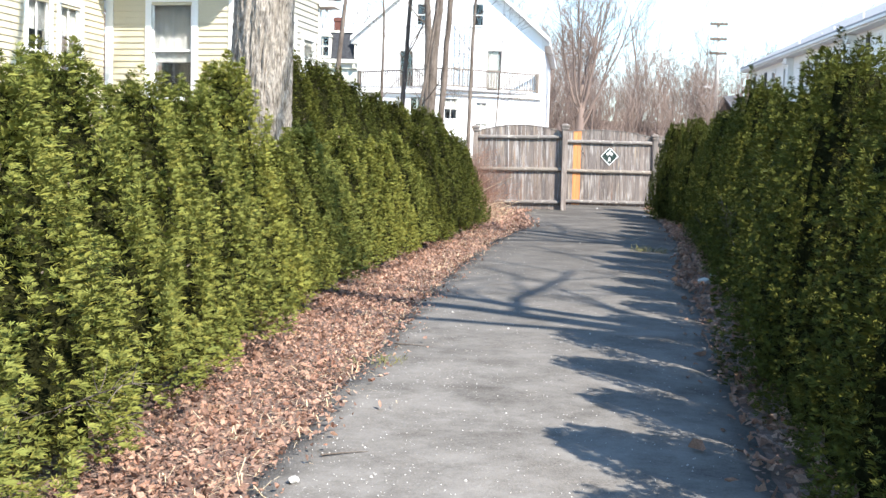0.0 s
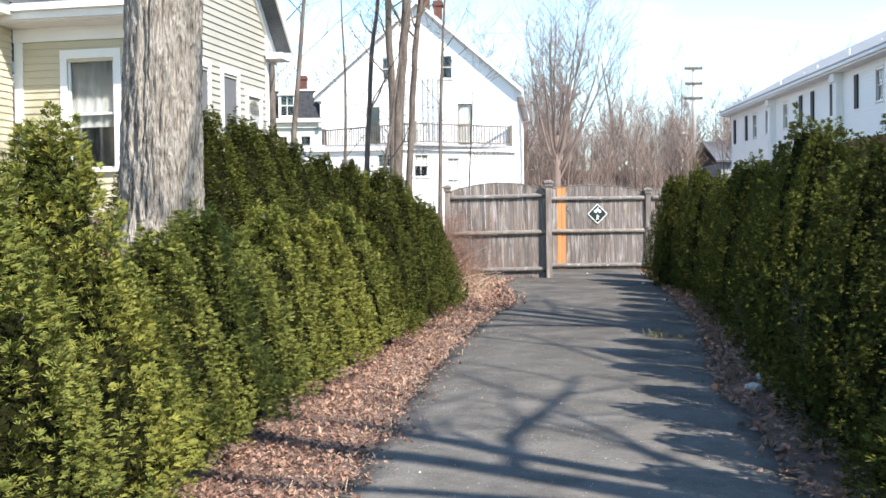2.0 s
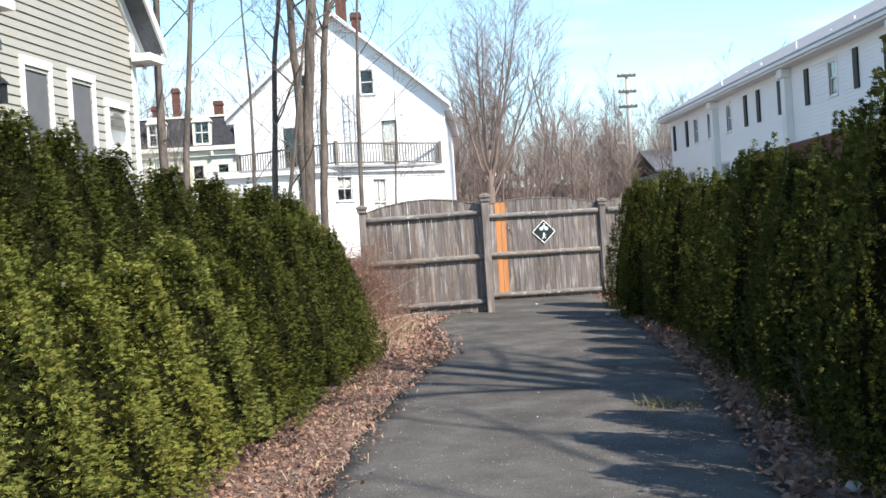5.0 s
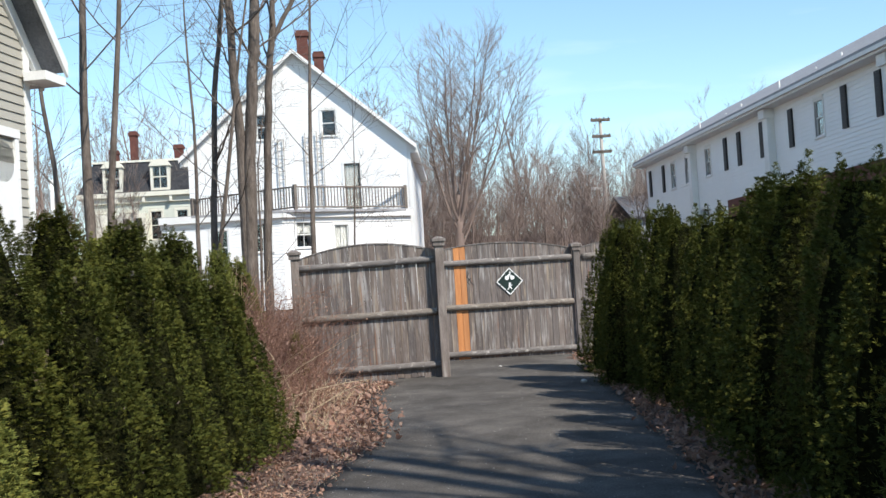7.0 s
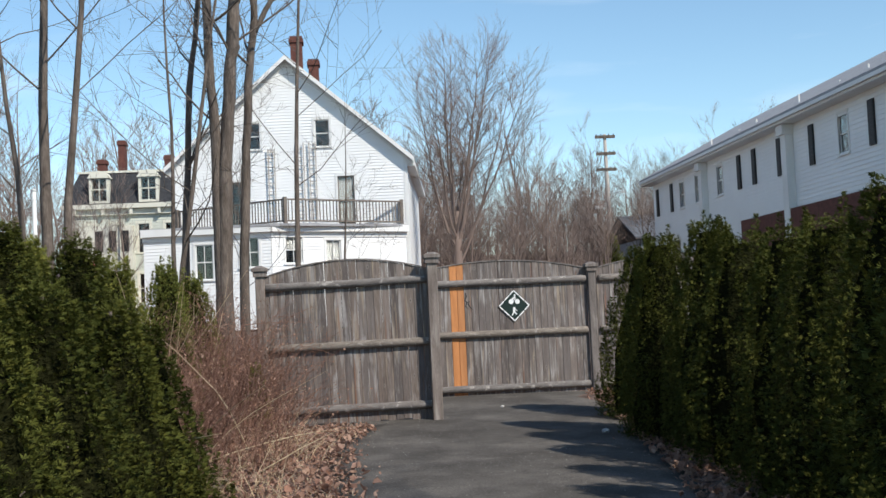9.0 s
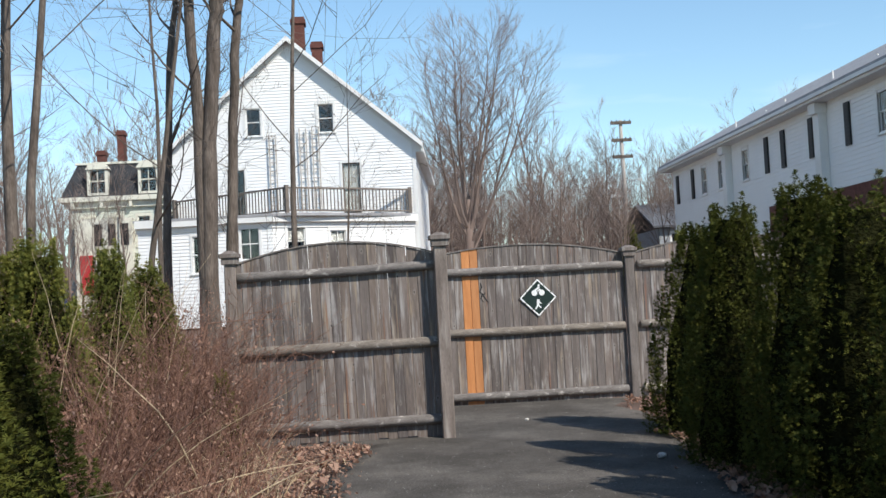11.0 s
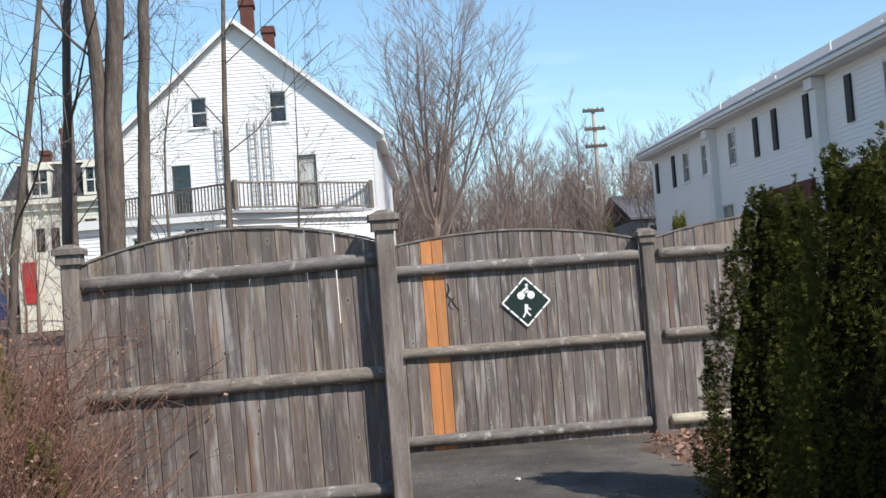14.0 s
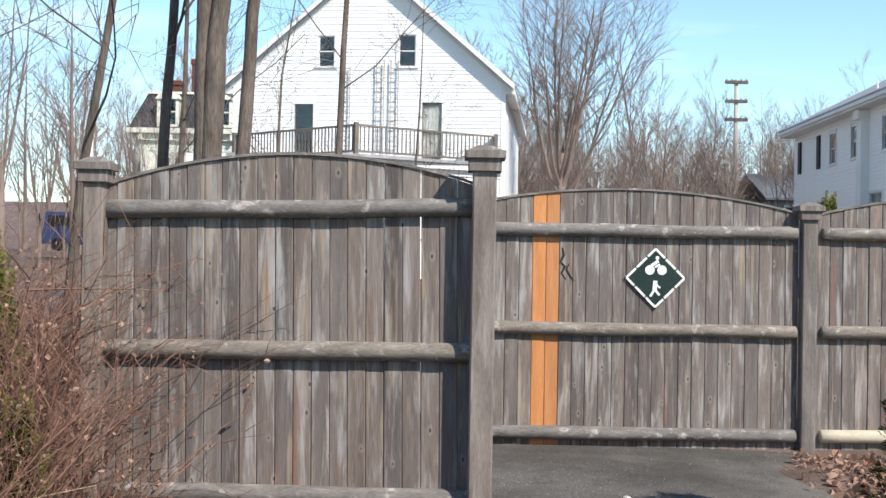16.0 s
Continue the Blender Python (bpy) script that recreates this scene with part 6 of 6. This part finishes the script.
def stem(s, p, d, ln, r, rng, bend=0.25, n=5, sides=4):
    pts, rad = [p.copy()], [r]
    for i in range(1, n + 1):
        d = (d + Vector((rng.gauss(0, bend * 0.5), rng.gauss(0, bend * 0.5), -bend * 0.28 * i / n))).normalized()
        p = p + d * (ln / n)
        pts.append(p.copy())
        rad.append(r * (1 - 0.8 * i / n))
    s.tube(pts, rad, sides, cap=False)
    return pts


def brush(x, y, width, height, stems, seed, label, leafy=0.5, mat=M_BRUSH):
    """A thicket of thin dead stems with side twigs and some clinging dry leaves."""
    rng = random.Random(seed)
    s, lv = Shape(), []
    base = ground(x, y)
    for i in range(stems):
        a, q = rng.uniform(0, 6.283), rng.random() ** 0.6
        px, py = width * 0.5 * q * math.cos(a), width * 0.5 * q * math.sin(a)
        p = Vector((px, py, ground(x + px, y + py) - base - 0.03))
        d = Vector((rng.gauss(0, 0.35) + 0.25 * math.cos(a), rng.gauss(0, 0.35) + 0.25 * math.sin(a), 1)).normalized()
        pts = stem(s, p, d, height * rng.uniform(0.45, 1.15), rng.uniform(0.0028, 0.0065), rng, 0.32)
        for k in range(rng.randint(3, 7)):
            j = rng.randint(1, 4)
            o = pts[j].lerp(pts[j + 1], rng.random())
            dd = ((pts[j + 1] - pts[j]).normalized() + Vector((rng.gauss(0, 0.7), rng.gauss(0, 0.7), rng.gauss(0.1, 0.4)))).normalized()
            tip = stem(s, o, dd, rng.uniform(0.10, 0.38) * height, 0.0022, rng, 0.4, 3, 3)
            if rng.random() < leafy:
                lv += [tip[1], tip[2], tip[3]]
    thing = empty("dry_brush", pose(x, y, base), label, "brush", "dead brush by the fence")
    part("tangle", s, mat, thing, kind="stuff")
    if lv:
        verts, faces = [], []
        nr = np.random.RandomState(seed)
        for i, p in enumerate(lv):
            m = np.array(Euler((nr.uniform(0, 6.28), nr.uniform(0, 6.28), nr.uniform(0, 6.28))).to_matrix())
            verts.append((LEAF_V * 0.021 * nr.uniform(0.6, 1.5)) @ m.T + np.array(p))
            faces.append(LEAF_F + 7 * i)
        me = bpy.data.meshes.new("dry_leaves")
        me.from_pydata(np.concatenate(verts).tolist(), [], np.concatenate(faces).tolist())
        me.materials.append(M_LEAF)
        part("dry_foliage", me, None, thing, kind="stuff")
    return thing


def make_brush():
    red = "tangled thicket of reddish-brown dead stems by the fence"
    for i, (x, y, w, h, k) in enumerate([(0.35, 24.6, 1.0, 0.75, 60), (0.75, 25.6, 1.0, 0.8, 70), (0.15, 25.9, 1.2, 1.15, 90), (0.55, 26.8, 1.1, 1.15, 100), (-0.35, 26.6, 1.3, 1.3, 90), (0.25, 27.7, 1.2, 1.4, 110),
                                         (-0.5, 28.2, 1.3, 1.4, 90), (0.72, 28.1, 0.8, 1.15, 70), (-1.4, 27.6, 1.6, 1.3, 90), (-1.9, 29.3, 1.8, 1.3, 90), (-0.3, 29.8, 1.6, 1.5, 90), (-2.8, 31.0, 2.2, 1.6, 90), (-4.6, 34.0, 3.0, 1.8, 90), (-6.0, 38.0, 3.5, 2.4, 100), (-8.5, 42.0, 4.0, 2.5, 100),
                                         (-1.0, 32.0, 2.4, 1.4, 90), (-3.4, 34.5, 2.6, 1.3, 90), (-0.6, 35.5, 2.6, 1.4, 90), (-2.2, 37.5, 2.8, 1.3, 80), (0.35, 28.5, 0.8, 1.5, 110), (0.0, 28.9, 0.9, 1.6, 110), (-0.45, 29.0, 1.0, 1.55, 100)]):
        brush(x, y, w, h, int(k * (1.7 if y < 29.2 else 1.0)), 700 + i, red, 0.16 if i % 3 else 0.34)
    for i, (x, y, w, h, k) in enumerate([(0.62, 23.4, 0.7, 0.5, 40), (1.0, 24.4, 0.7, 0.42, 40), (1.2, 26.2, 0.6, 0.4, 34), (0.95, 27.3, 0.7, 0.5, 40)]):
        brush(x, y, w, h, k, 760 + i, "low tuft of straw-coloured dead weeds", 0.3, M_STRAW)
    # long pale canes fallen across the brush
    rng = random.Random(51)
    for i in range(16):
        s = Shape()
        x, y = rng.uniform(-0.5, 1.0), rng.uniform(22.8, 28.0)
        d = Vector((rng.gauss(0.3, 0.5), rng.gauss(-0.1, 0.5), rng.uniform(0.15, 1.0))).normalized()
        stem(s, Vector((0, 0, 0)), d, rng.uniform(0.7, 1.5), rng.uniform(0.005, 0.009), rng, 0.22, 6, 5)
        ob = new("cane", s.mesh("cane", M_STRAW, smooth=True))
        ob.location = (x, y, ground(x, y) + rng.uniform(0.0, 0.05))
        tagged(ob, "long pale dry cane leaning in the brush", "cane", "dry canes")
    for i in range(22):
        s = Shape()
        x, y = rng.uniform(-0.9, 0.35), rng.uniform(26.6, 28.4)
        stem(s, Vector((0, 0, 0)), Vector((rng.gauss(0.1, 0.25), rng.gauss(0, 0.2), 1)).normalized(), rng.uniform(1.4, 2.1), rng.uniform(0.004, 0.007), rng, 0.2, 6, 5)
        ob = new("cane", s.mesh("cane", M_STRAW, smooth=True))
        ob.location = (x, y, ground(x, y))
        tagged(ob, "upright dry vine cane against the hedge end", "cane", "dry canes")
    # red canes reaching over the fence panel
    for i, (x, y, z, dx, dz) in enumerate([(0.62, 28.55, 1.9, 0.9, 0.05), (0.7, 28.6, 1.75, 0.7, 0.35), (0.66, 28.6, 1.7, 0.75, -0.85), (0.75, 28.5, 1.2, 0.6, 0.5), (0.6, 28.5, 1.35, 0.55, 0.75)]):
        s = Shape()
        pts = stem(s, Vector((0, 0, 0)), Vector((dx, -0.05, dz)).normalized(), 0.75, 0.006, rng, 0.15, 6, 5)
        for p in pts[1:]:
            for k in range(3):
                stem(s, p, Vector((rng.gauss(0.4, 0.5), rng.gauss(0, 0.3), rng.gauss(0.1, 0.7))).normalized(), rng.uniform(0.05, 0.16), 0.0022, rng, 0.3, 3, 3)
        stem(s, Vector((0, 0, 0)), Vector((-0.25, 0, -1)).normalized(), z - ground(x, y), 0.008, rng, 0.05, 5, 5)
        ob = new("cane", s.mesh("cane", M_BRUSH))
        ob.location = (x, y, z)
        tagged(ob, "thin red-brown twig reaching across the fence", "cane", "dry canes")


def make_small_things():
    stone(3.28, 15.7, 0.07, 1)
    stone(3.5, 16.3, 0.05, 2)
    stone(0.42, 23.0, 0.07, 3, "grey stone half hidden in dead weeds")
    stone(4.22, 26.9, 0.04, 4)
    stone(3.55, 29.6, 0.022, 5)
    stone(0.12, 7.9, 0.025, 6)
    stone(0.42, 23.25, 0.05, 7, "grey stone half hidden in dead weeds")
    rng = random.Random(15)
    # fallen twigs on the path edge
    for i, (x, y, a, ln) in enumerate([(0.02, 8.75, 12, 0.36), (0.18, 8.3, 25, 0.22), (-0.25, 8.2, 70, 0.3), (0.3, 11.3, -20, 0.3), (0.95, 19.2, 10, 0.4)]):
        s = Shape()
        stem(s, Vector((0, 0, 0.008)), Vector((math.cos(radians(a)), math.sin(radians(a)), 0.02)), ln, 0.006, rng, 0.06, 5, 5)
        ob = new("twig", s.mesh("twig", M_BARK2, smooth=True))
        ob.location = (x, y, max(ground(x, y), path_top(x, y)))
        tagged(ob, "fallen bare twig lying at the path edge", "twig", "fallen twigs")
    # dead grey branches showing in the shaded hedge and at the foot of the bank
    for i, (x, y, z, dx, dy, dz) in enumerate([(3.25, 14.2, 0.9, -0.25, -0.2, 1.0), (3.2, 14.0, 0.8, -0.35, -0.3, 1.0), (3.3, 13.2, 0.5, -0.3, -0.3, 0.9), (3.5, 17.6, 0.5, -0.4, -0.2, 0.8), (3.6, 17.2, 0.7, -0.3, -0.3, 1.0),
                                              (-0.75, 7.6, 0.55, 0.6, -0.4, 0.3), (-0.85, 7.4, 0.6, 0.3, -0.6, 0.1), (-0.7, 7.9, 0.5, 0.7, -0.2, -0.1)]):
        s = Shape()
        pts = stem(s, Vector((0, 0, 0)), Vector((dx, dy, dz)).normalized(), 0.42, 0.005, rng, 0.25, 6, 5)
        for p in pts[1:]:
            for k in range(3):
                stem(s, p, Vector((dx + rng.gauss(0, 0.5), dy + rng.gauss(0, 0.5), dz + rng.gauss(0, 0.5))).normalized(), rng.uniform(0.08, 0.2), 0.0025, rng, 0.3, 3, 3)
        ob = new("dead_branch", s.mesh("dead_branch", M_BARK2))
        ob.location = (x, y, z)
        tagged(ob, "bare grey dead branch poking out of the hedge", "branch", "dead branches")
    # green weed in the shade on the path and grass tufts under the hedge
    for i, (x, y, k, h) in enumerate([(3.12, 19.1, 60, 0.10), (3.35, 19.0, 40, 0.08), (4.75, 26.2, 70, 0.16), (4.6, 27.3, 60, 0.15), (3.6, 16.4, 140, 0.2), (4.9, 28.7, 90, 0.16), (0.28, 10.6, 50, 0.06), (-0.1, 7.1, 90, 0.07)]):
        s = Shape()
        for j in range(k):
            a, q = rng.uniform(0, 6.28), rng.random() * 0.22
            px, py = q * math.cos(a), q * math.sin(a)
            d = Vector((rng.gauss(0, 0.6), rng.gauss(0, 0.6), 1)).normalized()
            ln = h * rng.uniform(0.5, 1.4)
            side = d.orthogonal().normalized() * 0.003
            p = Vector((px, py, 0))
            s.add([p - side, p + side, p + d * ln * 0.6 + side * 0.8, p + d * ln * 0.6 - side * 0.8, p + d * ln + Vector((d.x, d.y, -0.3)) * ln * 0.3], [(0, 1, 2, 3), (3, 2, 4)])
        ob = new("grass_tuft", s.mesh("grass_tuft", M_GRASS))
        ob.location = (x, y, max(ground(x, y), path_top(x, y)))
        tagged(ob, "small tuft of dull green and straw-coloured grass", "grass", kind="stuff")
    # covered barbecue standing by the house
    g = empty("barbecue", pose(-4.1, 21.6, ground(-4.1, 21.6) - 0.02) @ Matrix.Scale(0.55, 4), "barbecue under a dark grey cover beside the house", "barbecue")
    s = Shape()
    n = 24
    for z, r in ((0.05, 0.36), (0.3, 0.35), (0.7, 0.37), (0.88, 0.33), (0.98, 0.2), (1.01, 0.02)):
        s.v += [(r * (1 + 0.05 * math.sin(7 * a + 3 * z)) * math.cos(a) * 1.3, r * (1 + 0.05 * math.sin(5 * a)) * math.sin(a), z) for a in [2 * math.pi * j / n for j in range(n)]]
    s.f = [(i * n + j, i * n + (j + 1) % n, (i + 1) * n + (j + 1) % n, (i + 1) * n + j) for i in range(5) for j in range(n)]
    s.mi = [0] * len(s.f)
    part("cover", s, M_DARKMETAL, g, smooth=True)


make_litter()
make_straw()
make_chips()
make_brush()
make_small_things()
